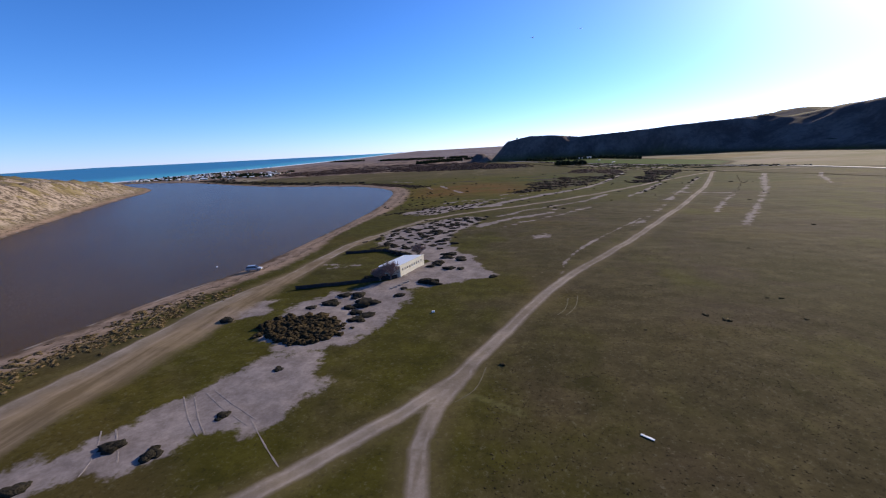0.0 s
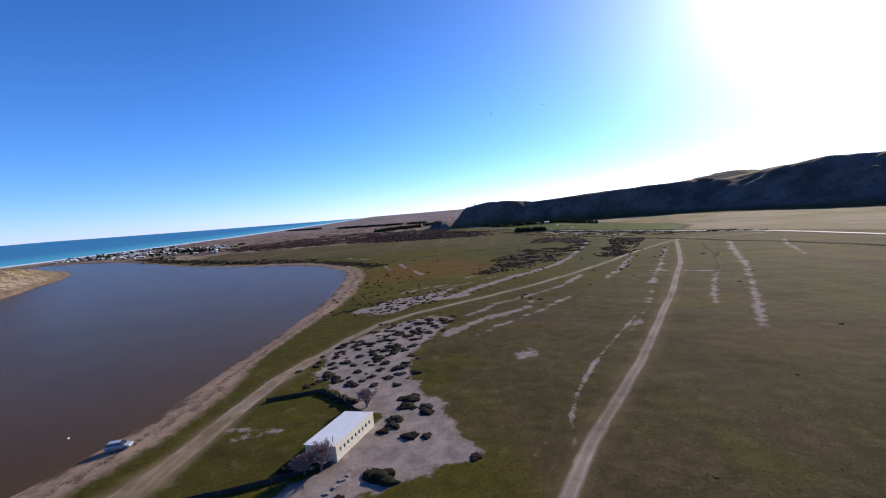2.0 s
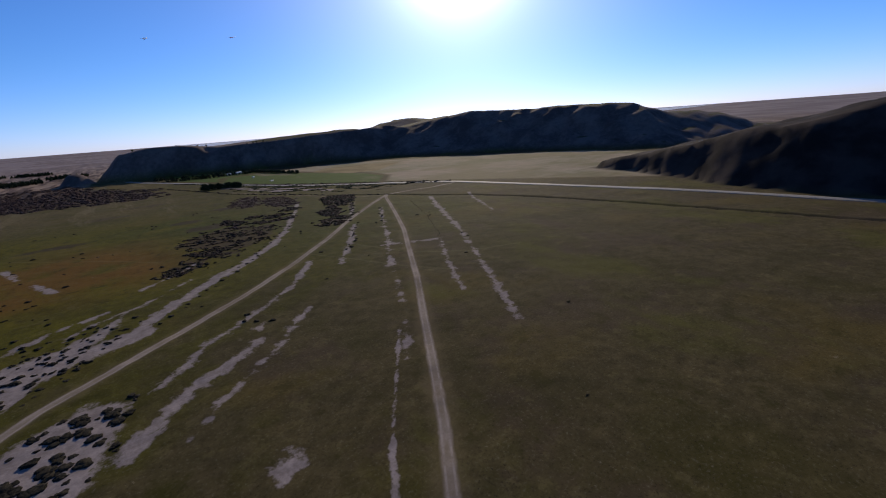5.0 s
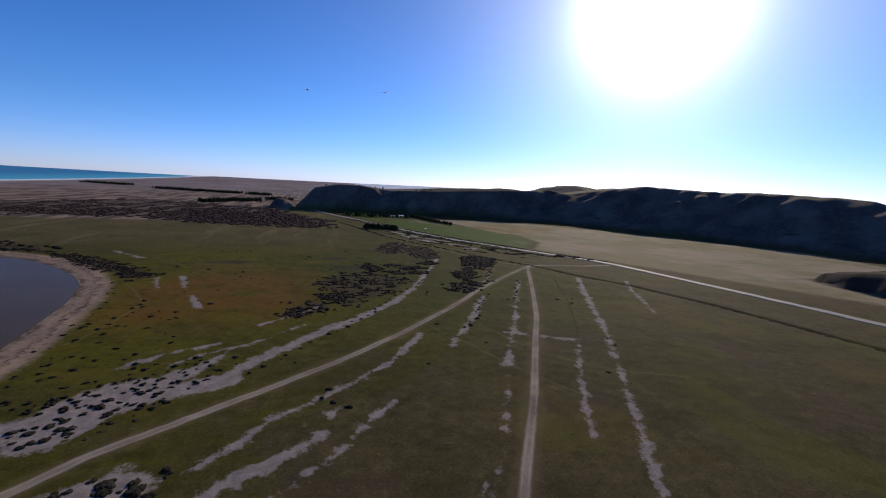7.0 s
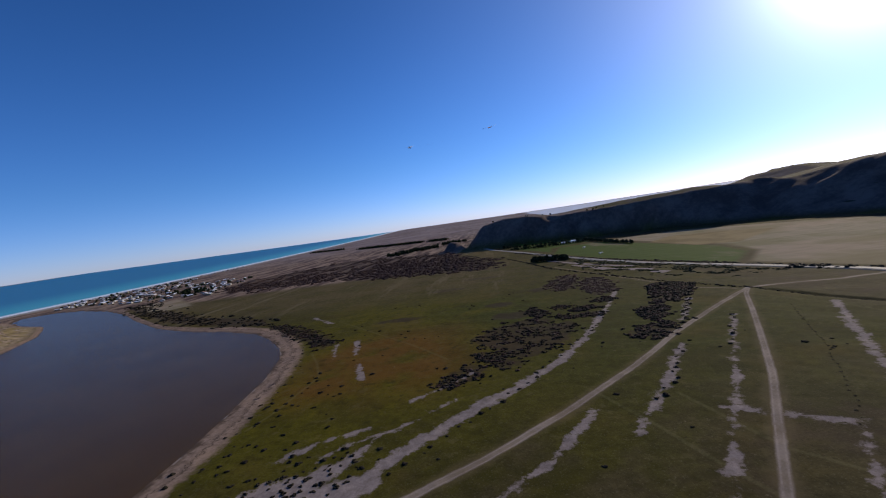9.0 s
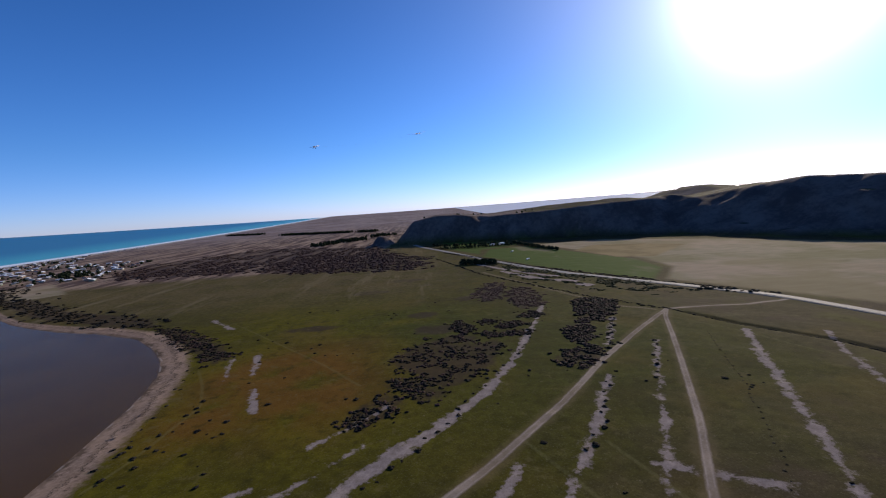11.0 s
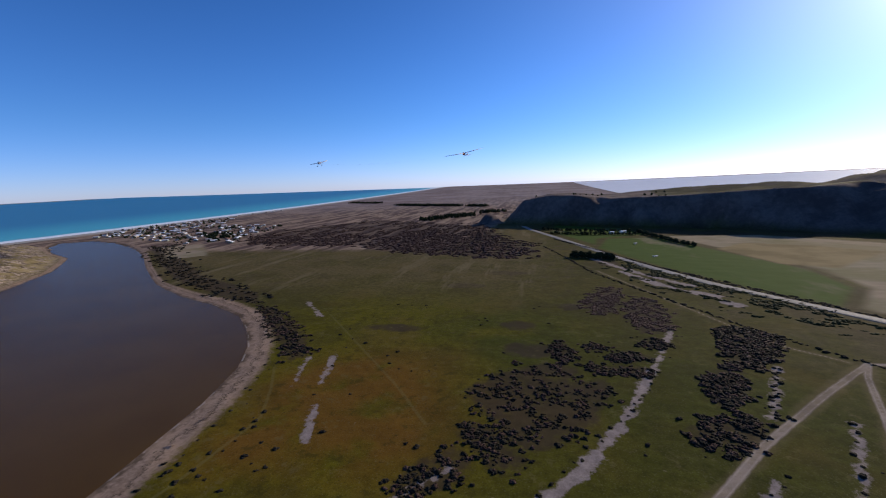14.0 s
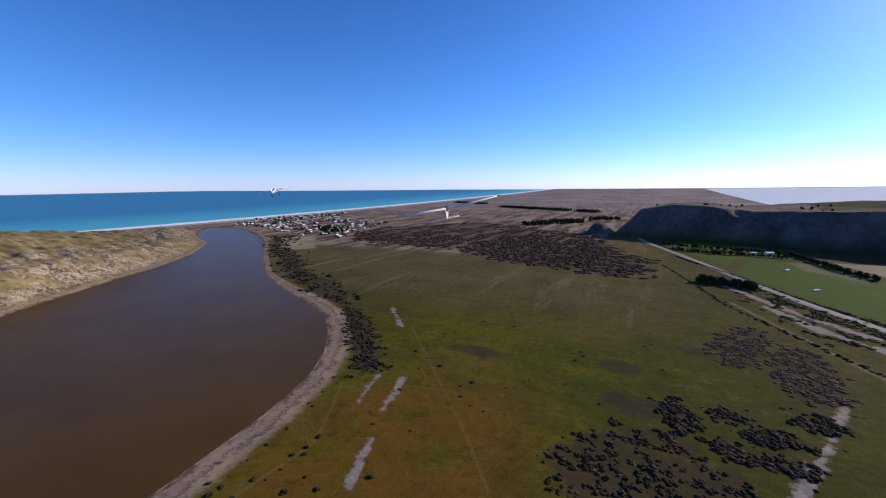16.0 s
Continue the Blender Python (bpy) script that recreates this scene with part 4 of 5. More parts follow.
strew("hedge_behind_fence", BUSHES, spots_at(along([(-33, 95.0), (-28, 96.8)], 1.0, 5, 0.9) + along([(-36, 128), (-27, 119)], 1.3, 7, -0.9), (1.0, 1.7), (0.7, 1.2), 8), SCRUB, "dark overgrown scrub against the yard fences", "hedge")
for k, (x, y, a) in enumerate([(-22.6, 92.6, 0.4), (-23.2, 91.0, 0.9), (-24.2, 89.6, 0.2), (-22.0, 93.8, 1.3), (-24.9, 88.6, 0.7)]):
    slab = tagged(part("concrete_slab", box(bmesh.new(), (0, 0, 0.1), (1.1 - 0.12 * k, 0.6, 0.2), 0, 0.04), CONCRETE), "broken pale concrete slab lying on sand", "slab", "broken slabs")
    slab.matrix_world = tilted(x, y, a)


# ---- parked car, buoy, boards ----
def car(x, y, a):
    """A silver estate car."""
    whole = thing("car", "silver estate car parked at the lake's edge", "car", at=tilted(x, y, a))
    profile = [(-2.15, 0.35, 0.75), (-2.2, 0.75, 0.82), (-2.05, 1.02, 0.8), (-1.0, 1.05, 0.82), (0.75, 1.02, 0.84), (1.9, 0.86, 0.82), (2.15, 0.65, 0.76), (2.15, 0.35, 0.72)]
    bm = loft(bmesh.new(), [[(px, side * w, pz) for px, pz, w in profile] for side in (-1, 1)])
    bmesh.ops.bevel(bm, geom=bm.edges[:], offset=0.06, segments=2, affect="EDGES", profile=0.6)
    part("body", bm, SILVER, whole)
    cabin = [(-2.0, 1.0), (-1.75, 1.5), (-0.2, 1.56), (0.45, 1.5), (1.15, 1.02)]
    bm = loft(bmesh.new(), [[(px, side * (0.78 if pz < 1.1 else 0.62), pz) for px, pz in cabin] for side in (-1, 1)])
    part("windows", bm, GLASS_DARK, whole, "dark side windows")
    bm = box(bmesh.new(), (-0.65, 0, 1.56), (2.1, 1.22, 0.06), bevel=0.025)
    part("roof", bm, SILVER, whole)
    for px in (-1.35, 1.38):
        for side in (-1, 1):
            tyre = part("wheel", loft(bmesh.new(), [[(px + 0.33 * math.cos(i * 0.4488), side * 0.8 + off, 0.33 + 0.33 * math.sin(i * 0.4488)) for i in range(14)] for off in (-0.1, 0.1)]), BLACK, whole)
            part("rim", loft(bmesh.new(), [[(px + 0.2 * math.cos(i * 0.4488), side * 0.8 + off, 0.33 + 0.2 * math.sin(i * 0.4488)) for i in range(14)] for off in (-0.11, 0.11)]), SILVER, tyre)
    for side in (-0.55, 0.55):
        part("headlight", box(bmesh.new(), (2.12, side, 0.72), (0.08, 0.3, 0.14), bevel=0.02), WHITE, whole)
        part("rear_light", box(bmesh.new(), (-2.17, side, 0.82), (0.06, 0.22, 0.2), bevel=0.02), RED, whole)


car(-70.0, 107.0, radians(14))
buoy = tagged(part("buoy", loft(bmesh.new(), [[(r * math.cos(i * 0.6283), r * math.sin(i * 0.6283), z) for i in range(10)] for r, z in ((0.12, -0.2), (0.26, 0.0), (0.26, 0.15), (0.16, 0.22), (0.05, 0.34))]), WHITE), "small white buoy floating on the brown lake", "buoy")
buoy.matrix_world = Matrix.Translation((-86, 113, -0.52))
for x, y, a, size, label in ((14.6, 39.6, radians(-40), (1.4, 0.3, 0.07), "white board lying flat in the grass"), (-13.0, 74.0, 0.3, (0.6, 0.4, 0.3), "small white marker box in the grass")):
    board = tagged(part("marker_board", box(bmesh.new(), (0, 0, size[2] / 2), size, 0, 0.02), WHITE), label, "board")
    board.matrix_world = tilted(x, y, a) @ Matrix.Translation((0, 0, 0.03))


# ---- heath shrubs that stand singly on the sand ----
def lone_shrubs():
    meshes = []
    for k, (v, f) in enumerate(MOUNDS):
        meshes.append(mesh_from("shrub", v, f, SCRUB))
    known = [(-54, 71, 1.3), (-17, 93, 1.9), (-17, 108, 1.2), (-14, 104, 1.3), (-19, 106, 1.0), (-15, 116, 1.5), (-11, 113, 1.2), (-10, 104, 0.9), (-2, 96, 0.9), (-22, 88, 0.7), (-22, 84, 0.9),
             (-35, 84, 1.2), (-31, 84, 1.5), (-28, 80, 1.9), (-35, 79, 1.5), (-29, 78, 1.1), (-31, 77, 1.0), (-29, 75, 1.1), (-26, 73, 1.2), (-27, 71, 1.2), (-39, 77, 0.8), (-31, 66, 1.1),
             (-48, 28.5, 1.0), (-51, 27, 0.9), (-44, 35, 1.1), (-38, 34, 0.9), (-34, 41, 0.7), (-33, 52, 0.6), (-15, 119, 1.8), (-11, 115, 1.2), (-17, 111, 1.3)]
    rng = np.random.RandomState(4)
    spots = list(known)
    for ring, count, low, high in (([(-42, 128), (-45, 150), (-40, 168), (-27, 186), (-14, 192), (-5, 186), (-12, 163), (-17, 147), (-16, 128)], 190, 0.4, 1.5),
                                   ([(-60, 205), (-42, 198), (-20, 204), (-8, 222), (0, 244), (-14, 244), (-34, 236), (-48, 222)], 150, 0.4, 1.15),
                                   ([(-70, 232), (-50, 228), (-30, 236), (-24, 262), (-30, 300), (-52, 310), (-64, 280)], 40, 0.5, 1.6)):
        spots += [(x, y, rng.uniform(low, high)) for x, y in in_ring(ring, count, count, 3.0)]
    for x, y in along([(99, 368), (94, 356), (79, 331), (60, 303), (46, 279), (22, 250), (1, 224)], 4.8, 12, -1.4, 1.4):
        spots.append((x, y, rng.uniform(0.5, 1.15)))
    spots = [p for p in spots if p[1] < 215][:290] + [p for p in spots if p[1] >= 215]
    near = sum(p[1] < 215 for p in spots)
    strew("sand_shrubs", SHRUBS, spots_at([p[:2] for p in spots[near:]], (0.5, 1.25), (0.45, 0.75), 24), SCRUB, "many small dark shrubs on the farther sand", "shrubs")
    spots = spots[:near]
    z = levels([s[:2] for s in spots])
    for k, ((x, y, w), h) in enumerate(zip(spots, z)):
        w = w * (1.3 if k < len(known) else 1.0)
        ob = new("shrub", meshes[rng.randint(len(meshes))])
        tall = rng.uniform(0.45, 0.7)
        ob.matrix_world = Matrix.Translation((x, y, h - 0.03)) @ Matrix.Rotation(rng.uniform(0, 6.28), 4, "Z") @ Matrix.Diagonal((w * 1.3, w * rng.uniform(0.85, 1.15), w * tall, 1))
        size = "low small" if w < 0.8 else ("broad" if w > 1.3 else "rounded")
        tagged(ob, size + " dark heath shrub on bare grey sand", "shrub", "heath shrubs on the sand")


lone_shrubs()


def field_tussocks():
    """Dark rank tussocks that stand out singly on the dry field."""
    meshes = [mesh_from("tussock", v * np.array([1, 1, 0.8]), f, TUFT) for v, f in LOW_BUSHES[:3]]
    rng = random.Random(9)
    for x, y, w in ((34.8, 72, 0.9), (37, 70, 1.2), (49, 80, 0.7), (51, 79.6, 0.9), (101, 147, 1.3), (0, 54, 0.9), (23, 66, 0.5), (31, 88, 0.6), (49, 70, 0.7), (20, 112, 0.6), (66, 118, 0.8)):
        ob = new("tussock", rng.choice(meshes))
        ob.matrix_world = Matrix.Translation((x, y, level(x, y) - 0.03)) @ Matrix.Rotation(rng.uniform(0, 6.28), 4, "Z") @ Matrix.Diagonal((w, w * 0.7, w * 0.5, 1))
        tagged(ob, "dark brown grass tussock on the dry field", "tussock", "tussocks on the field")


field_tussocks()


# ---- scrub too thick to count ----
def scrub_zones():
    points, low_heath = [], []
    for k, (ring, thick, low, high, rag) in enumerate(THICKETS + LOW_THICKETS):
        size = abs(sum(ax * by - bx * ay for (ax, ay), (bx, by) in zip(ring, ring[1:] + ring[:1]))) / 2
        spots = in_ring(ring, int(size * thick * 1.8), 20 + k, rag)
        lumps = waves(spots[:, 0] * 0.7 + spots[:, 1] * 0.5, spots[:, 1] * 0.8 - spots[:, 0] * 0.3, 12, 50 + k) + 0.5 * waves(spots[:, 0], spots[:, 1], 5, 51 + k)
        points += spots_at(spots[lumps > (-0.05 if k == 0 else -0.4)], (low * 0.8, high * 1.25), (0.45, 0.85), k)
    for k, ring in enumerate(HEATHS):
        spots = in_ring(ring, 1700, 27 + k, 4.0)
        low_heath += spots_at(spots[waves(spots[:, 0], spots[:, 1], 11, 57 + k) > -0.3], (0.4, 1.5), (0.3, 0.5), 7 + k)
    strew("heath_scrub", SHRUBS, [p for k, p in enumerate(points) if k % 3 > 0], SCRUB, "dark clumped heath scrub on the grass flats", "scrub")
    strew("brown_heath_scrub", SHRUBS, [p for k, p in enumerate(points) if k % 3 < 1], HEATH, "brown heath bushes between the dark scrub", "scrub")
    moorland = in_ring(MOORS[0], 10000, 41, 16.0)
    rows = waves(moorland[:, 0], moorland[:, 1] * 0.13, 22, 42) + 0.35 + 0.5 * waves(moorland[:, 0], moorland[:, 1], 60, 44)
    moorland = moorland[rows - 1.1 * step(moorland[:, 1], 700, 980) * step(-moorland[:, 0], -60, 260) + 0.9 * step(moorland[:, 0], -230, -90) * (1 - step(moorland[:, 1], 800, 900)) > -0.35]
    far = spots_at(moorland, (1.8, 4.6), (0.25, 0.5), 3)
    shore_heath = spots_at(in_ring(MOORS[1], 700, 43, 9.0), (1.2, 3.2), (0.5, 0.9), 4)
    strew("low_heath", SHRUBS, low_heath, HEATH, "low reddish brown heath beside the road flats", "scrub")
    strew("shore_heath", LOW_BUSHES, shore_heath, SCRUB, "dark scrub between the lake shore and village", "scrub")
    strew("far_heath", LOW_BUSHES, far, HEATH, "wide dark moor of low heath bushes", "scrub")
    loose = [(x, y) for x, y in np.random.RandomState(8).uniform((-60, 200), (160, 460), (420, 2)) if 0.5 * float(waves(np.array([x]), np.array([y]), 45, 17)[0]) > 0.2]
    loose += along([(113, 308), (104, 296), (93, 274), (80, 255)], 4.5, 3, 1.5, 1.5) + along([(148, 338), (124, 293)], 6, 9, 0, 1.0) + along([(147, 380), (139, 364), (133, 352), (125, 337)], 2.2, 2, 0, 1.3)
    strew("loose_bushes", BUSHES, spots_at(loose, (0.5, 1.3), (0.55, 0.9), 6), SCRUB, "scattered dark bushes on the grass", "scrub")
    strew("gorse_patch", BUSHES, spots_at(in_ring([(-43, 64.2), (-44.5, 68.7), (-41.3, 71.6), (-34.4, 72.4), (-29.2, 68.6), (-27.8, 64.2), (-31.8, 61.2), (-36, 60.4)], 520, 60, 0.8), (0.35, 1.15), (0.6, 1.0), 9), GORSE, "thick olive gorse patch on the sand", "gorse")
    row = along([(178, 344), (165, 315), (152, 287), (140, 265), (128, 244), (119, 233)], 3.2, 5, 0, 0.5)
    strew("tussock_row", LOW_BUSHES, spots_at(row, (0.35, 0.75), (0.4, 0.6), 10), SCRUB, "row of dark tussocks across the field", "tussock")
    line = along(HEDGE[4:], 1.6, 6, 0.0, 0.6)
    strew("ditch_scrub", LOW_BUSHES, spots_at(line, (0.9, 1.5), (0.55, 0.9), 11), SCRUB, "dark rank scrub along the drainage ditch", "scrub")
    line = along(HEDGE[:5], 2.2, 7, -2.5, 1.2)
    strew("fence_line_scrub", LOW_BUSHES, spots_at(line, (0.8, 1.9), (0.6, 1.0), 12), SCRUB, "uneven scrub along the old fence line", "scrub")
    green = in_ring([(130, 500), (156, 470), (186, 440), (215, 420), (228, 432), (205, 475), (165, 545), (125, 640), (105, 655), (108, 600)], 3000, 71, 7.0)
    lumps = waves(green[:, 0], green[:, 1], 24, 72) + 0.6 * waves(green[:, 0], green[:, 1], 9, 73) + 1.2 * (near_line(green[:, 0], green[:, 1], ROAD) < 14)
    green = green[lumps > 0.45]
    strew("roadside_shrubs", SHRUBS, spots_at(green, (0.6, 2.0), (0.4, 0.8), 13), GREEN, "green roadside shrubs below the road", "shrub")
    verge = along([(150, 585), (175, 530), (207, 480), (233, 440), (248, 416)], 1.5, 74, 7.0, 2.2) + along([(160, 560), (190, 505), (215, 466)], 1.4, 75, 11.0, 2.5)
    strew("verge_scrub", SHRUBS, spots_at(verge, (0.8, 1.9), (0.45, 0.8), 23), SCRUB, "dark scrub belt beside the road bank", "scrub")
    shore = along([(-66, 200), (-66, 240), (-70, 280), (-76, 318), (-86, 350), (-98, 372)], 6.5, 8, -11, 3.0)
    strew("shore_bushes", BUSHES, spots_at(shore, (0.4, 1.1), (0.5, 0.8), 14), SCRUB, "low bushes behind the lake beach", "scrub")


def reeds():
    rng = random.Random(2)
    shapes = []
    for k in range(4):
        verts, faces = [], []
        for b in range(16):
            a, r, lean, h = rng.uniform(0, 6.28), rng.uniform(0, 0.35), rng.uniform(0.1, 0.6), rng.uniform(0.6, 1.0)
            x, y = r * math.cos(a), r * math.sin(a)
            n = len(verts)
            verts += [(x - 0.07 * math.sin(a), y + 0.07 * math.cos(a), 0), (x + 0.07 * math.sin(a), y - 0.07 * math.cos(a), 0), (x + 0.05 * math.cos(a), y + 0.05 * math.sin(a), h * 0.5), (x + lean * math.cos(a), y + lean * math.sin(a), h)]
            faces += [(n, n + 1, n + 3), (n + 1, n + 2, n + 3), (n + 2, n, n + 3)]
        shapes.append((np.array(verts), np.array(faces)))
    ring = [(-80, 36), (-79, 60), (-76.5, 76), (-71, 88), (-65, 88), (-65.5, 77), (-68, 66), (-72, 50), (-73, 36)]
    strew("reed_tussocks", shapes + LOW_BUSHES + LOW_BUSHES, spots_at(in_ring(ring, 1000, 81, 2.6), (0.4, 0.9), (0.2, 0.4), 15), REED, "tan dry reed tussocks along the lake shore", "reeds")
    tufts = [blob(random.Random(300 + k), 1, 0.8, 0.6) for k in range(5)]
    field = np.random.RandomState(11).uniform((-2, 24), (95, 120), (42000, 2))
    keep = field[0.5 * waves(field[:, 0], field[:, 1], 30, 21) + 0.25 * waves(field[:, 0], field[:, 1], 9, 22) + np.random.RandomState(12).uniform(-0.8, 0.8, len(field)) + 0.6 * (field[:, 1] < 70) > 0]
    keep = keep[near_line(keep[:, 0], keep[:, 1], TRACK_FIELD) > 3]
    strew("grass_tufts", tufts, spots_at([tuple(p) for p in keep[:26000]], (0.06, 0.15), (0.45, 0.8), 16), TUFT, "short dark grass tufts over the dry field", "grass")


scrub_zones()
reeds()


# ---- rocks of the western hill, driftwood ----
def crags():
    rng = np.random.RandomState(14)
    shore = LAKE_LINE[33:]
    points = []
    for (ax, ay), (bx, by) in zip(shore, shore[1:]):
        n = int(math.hypot(bx - ax, by - ay) / 1.1)
        for k in range(n):
            t = rng.uniform()
            nx, ny = by - ay, ax - bx
            ln = math.hypot(nx, ny)
            out = abs(rng.normal(0, 34)) + 1.0
            points.append((ax + (bx - ax) * t - nx / ln * -out * -1, ay + (by - ay) * t - ny / ln * -out * -1))
    p = np.array(points)
    lake = region(p[:, 0], p[:, 1], LAKE_LINE)
    p = p[(lake > 1.5) & (waves(p[:, 0], p[:, 1], 40, 31) > -0.25)]
    shapes = []
    for k in range(5):
        v, f = blob(random.Random(200 + k), 1, 0.9, 0.6)
        shapes.append((np.round(v * 1.6) / 1.6 * 0.5 + v * 0.5, f))
    strew("hill_rocks", shapes, spots_at([tuple(q) for q in p], (0.7, 3.6), (0.4, 0.8), 17), ROCK, "pale weathered rock outcrops on the hillside", "rocks")


def driftwood(x, y, a, label):
    rng = random.Random(int(x * 10))
    log = thing("driftwood", label, "driftwood", "driftwood on the beach", at=tilted(x, y, a))
    for k in range(6):
        start = Vector((rng.uniform(-0.8, 0.8), rng.uniform(-0.3, 0.3), 0.14))
        way = Vector((rng.uniform(-1, 1), rng.uniform(-1, 1), rng.uniform(0, 0.5))).normalized()
        side, other = way.orthogonal().normalized(), way.cross(way.orthogonal().normalized())
        length, r = (2.6, 0.16) if k == 0 else (rng.uniform(0.9, 1.8), 0.07)
        rings = [[start + way * length * q + (side * math.cos(i) + other * math.sin(i)) * r * (1 - 0.6 * q) for i in np.arange(6) * 1.0472] for q in (0, 0.5, 1)]
        part("trunk" if k == 0 else "branch", loft(bmesh.new(), rings), BARK, log)


crags()
driftwood(-71.0, 306.5, 0.3, "dark stranded driftwood limb on the beach")
driftwood(-69.0, 292.0, 1.2, "dark forked driftwood lying on the beach")


# ---- road, with a raised bed ----
def ribbon(line, half, lift, thick):
    bm = bmesh.new()
    pts = [Vector(p) for p in line]
    fine = []
    for a, b in zip(pts, pts[1:]):
        n = max(1, int((b - a).length / 8))
        fine += [a.lerp(b, k / n) for k in range(n)]
    fine.append(pts[-1])
    for _ in range(6):
        fine = [fine[0]] + [(a + b * 2 + c) / 4 for a, b, c in zip(fine, fine[1:], fine[2:])] + [fine[-1]]
    z = levels([p[:] for p in fine])
    rings = []
    for k, p in enumerate(fine):
        d = (fine[min(k + 1, len(fine) - 1)] - fine[max(k - 1, 0)]).normalized()
        s = Vector((-d.y, d.x))
        h = float(z[k]) + lift
        rings.append([(*(p - s * (half + 0.8)), h - thick), (*(p - s * half), h), (*p, h + 0.05), (*(p + s * half), h), (*(p + s * (half + 0.8)), h - thick)])
    return loft(bm, rings)


road = tagged(part("road", ribbon(ROAD, 2.5, 0.4, 0.8), ASPHALT), "pale sealed country road on a low bank", "road", kind="structure")
for side in (-3.1, 3.1):
    line = [(x + side * 0.85, y + side * 0.5) for x, y in ROAD[:-1]]
    tagged(part("road_verge", ribbon(line, 0.9, 0.3, 0.5), plain("gravel_verge", (0.24, 0.21, 0.17), 0.95, 0.6, 0.3)), "gravel shoulder beside the sealed road", "verge", kind="structure")


# ---- tyre ruts on the sand and the grass ----
def ruts():
    pale = plain("churned_sand", (0.25, 0.21, 0.19), 0.95, 1.5, 0.3)
    faded = plain("flattened_grass", (0.105, 0.09, 0.045), 0.95, 1.5, 0.3)
    lines = []
    for line in ([(-42.6, 44.9), (-38.5, 40.4), (-34.8, 37.3)], [(-41.0, 44.9), (-37.2, 40.5), (-34.2, 37.7)], [(-40.0, 45.9), (-34.3, 41.8), (-29.7, 39.2)], [(-39.3, 46.6), (-34.1, 43.2), (-29.3, 40.3)],
                 [(-30.0, 40.3), (-25.8, 36.1), (-22.8, 33.4)], [(-47.3, 37.4), (-44.1, 33.4), (-42.9, 30.6)], [(-45.8, 37.8), (-42.0, 34.3), (-40.6, 32.7)], [(-2.4, 53.5), (-3.0, 50.0), (-3.8, 47.4), (-6.0, 45.0)],
                 [(13.3, 81.6), (12.6, 78.0), (11.6, 74.8), (10.0, 72.3)], [(15.4, 82.9), (14.5, 78.5), (13.2, 75.0), (11.4, 72.2)]):
        lines.append(line)
    for line in lines:
        bm = bmesh.new()
        pts = [Vector(p) for p in line]
        fine = [a.lerp(b, k / 5) for a, b in zip(pts, pts[1:]) for k in range(5)] + [pts[-1]]
        for _ in range(4):
            fine = [fine[0]] + [(a + b * 2 + c) / 4 for a, b, c in zip(fine, fine[1:], fine[2:])] + [fine[-1]]
        z = levels([p[:] for p in fine])
        rings = []
        for k, p in enumerate(fine):
            d = (fine[min(k + 1, len(fine) - 1)] - fine[max(k - 1, 0)]).normalized()
            side = Vector((-d.y, d.x)) * (0.06 + 0.025 * math.sin(k * 1.7))
            h = float(z[k])
            rings.append([(*(p - side * 1.6), h - 0.03), (*(p - side), h + 0.022), (*p, h + 0.016), (*(p + side), h + 0.022), (*(p + side * 1.6), h - 0.03)])
        tagged(part("wheel_rut", loft(bm, rings), pale if line[0][0] < -20 else faded), "pale curved wheel rut pressed into the ground", "wheel rut", "wheel ruts", "structure")


ruts()


# ---- trees ----
def single_tree(variant, x, y, tall, label, group, pine=False):
    tree = thing("tree", label, "tree", group, at=Matrix.Translation((x, y, level(x, y) - 0.05)) @ Matrix.Rotation(x * 3.1, 4, "Z"))
    v, f = (PINES if pine else TREES)[variant]
    crown = new("crown", mesh_from("crown", v * np.array([tall * 1.25, tall * 1.25, tall * 0.95]), f, PINE if pine else GREEN))
    crown.parent = tree
    part("trunk", trunk_shape(bmesh.new(), tall * 0.6, tall * 0.03), BARK, tree)


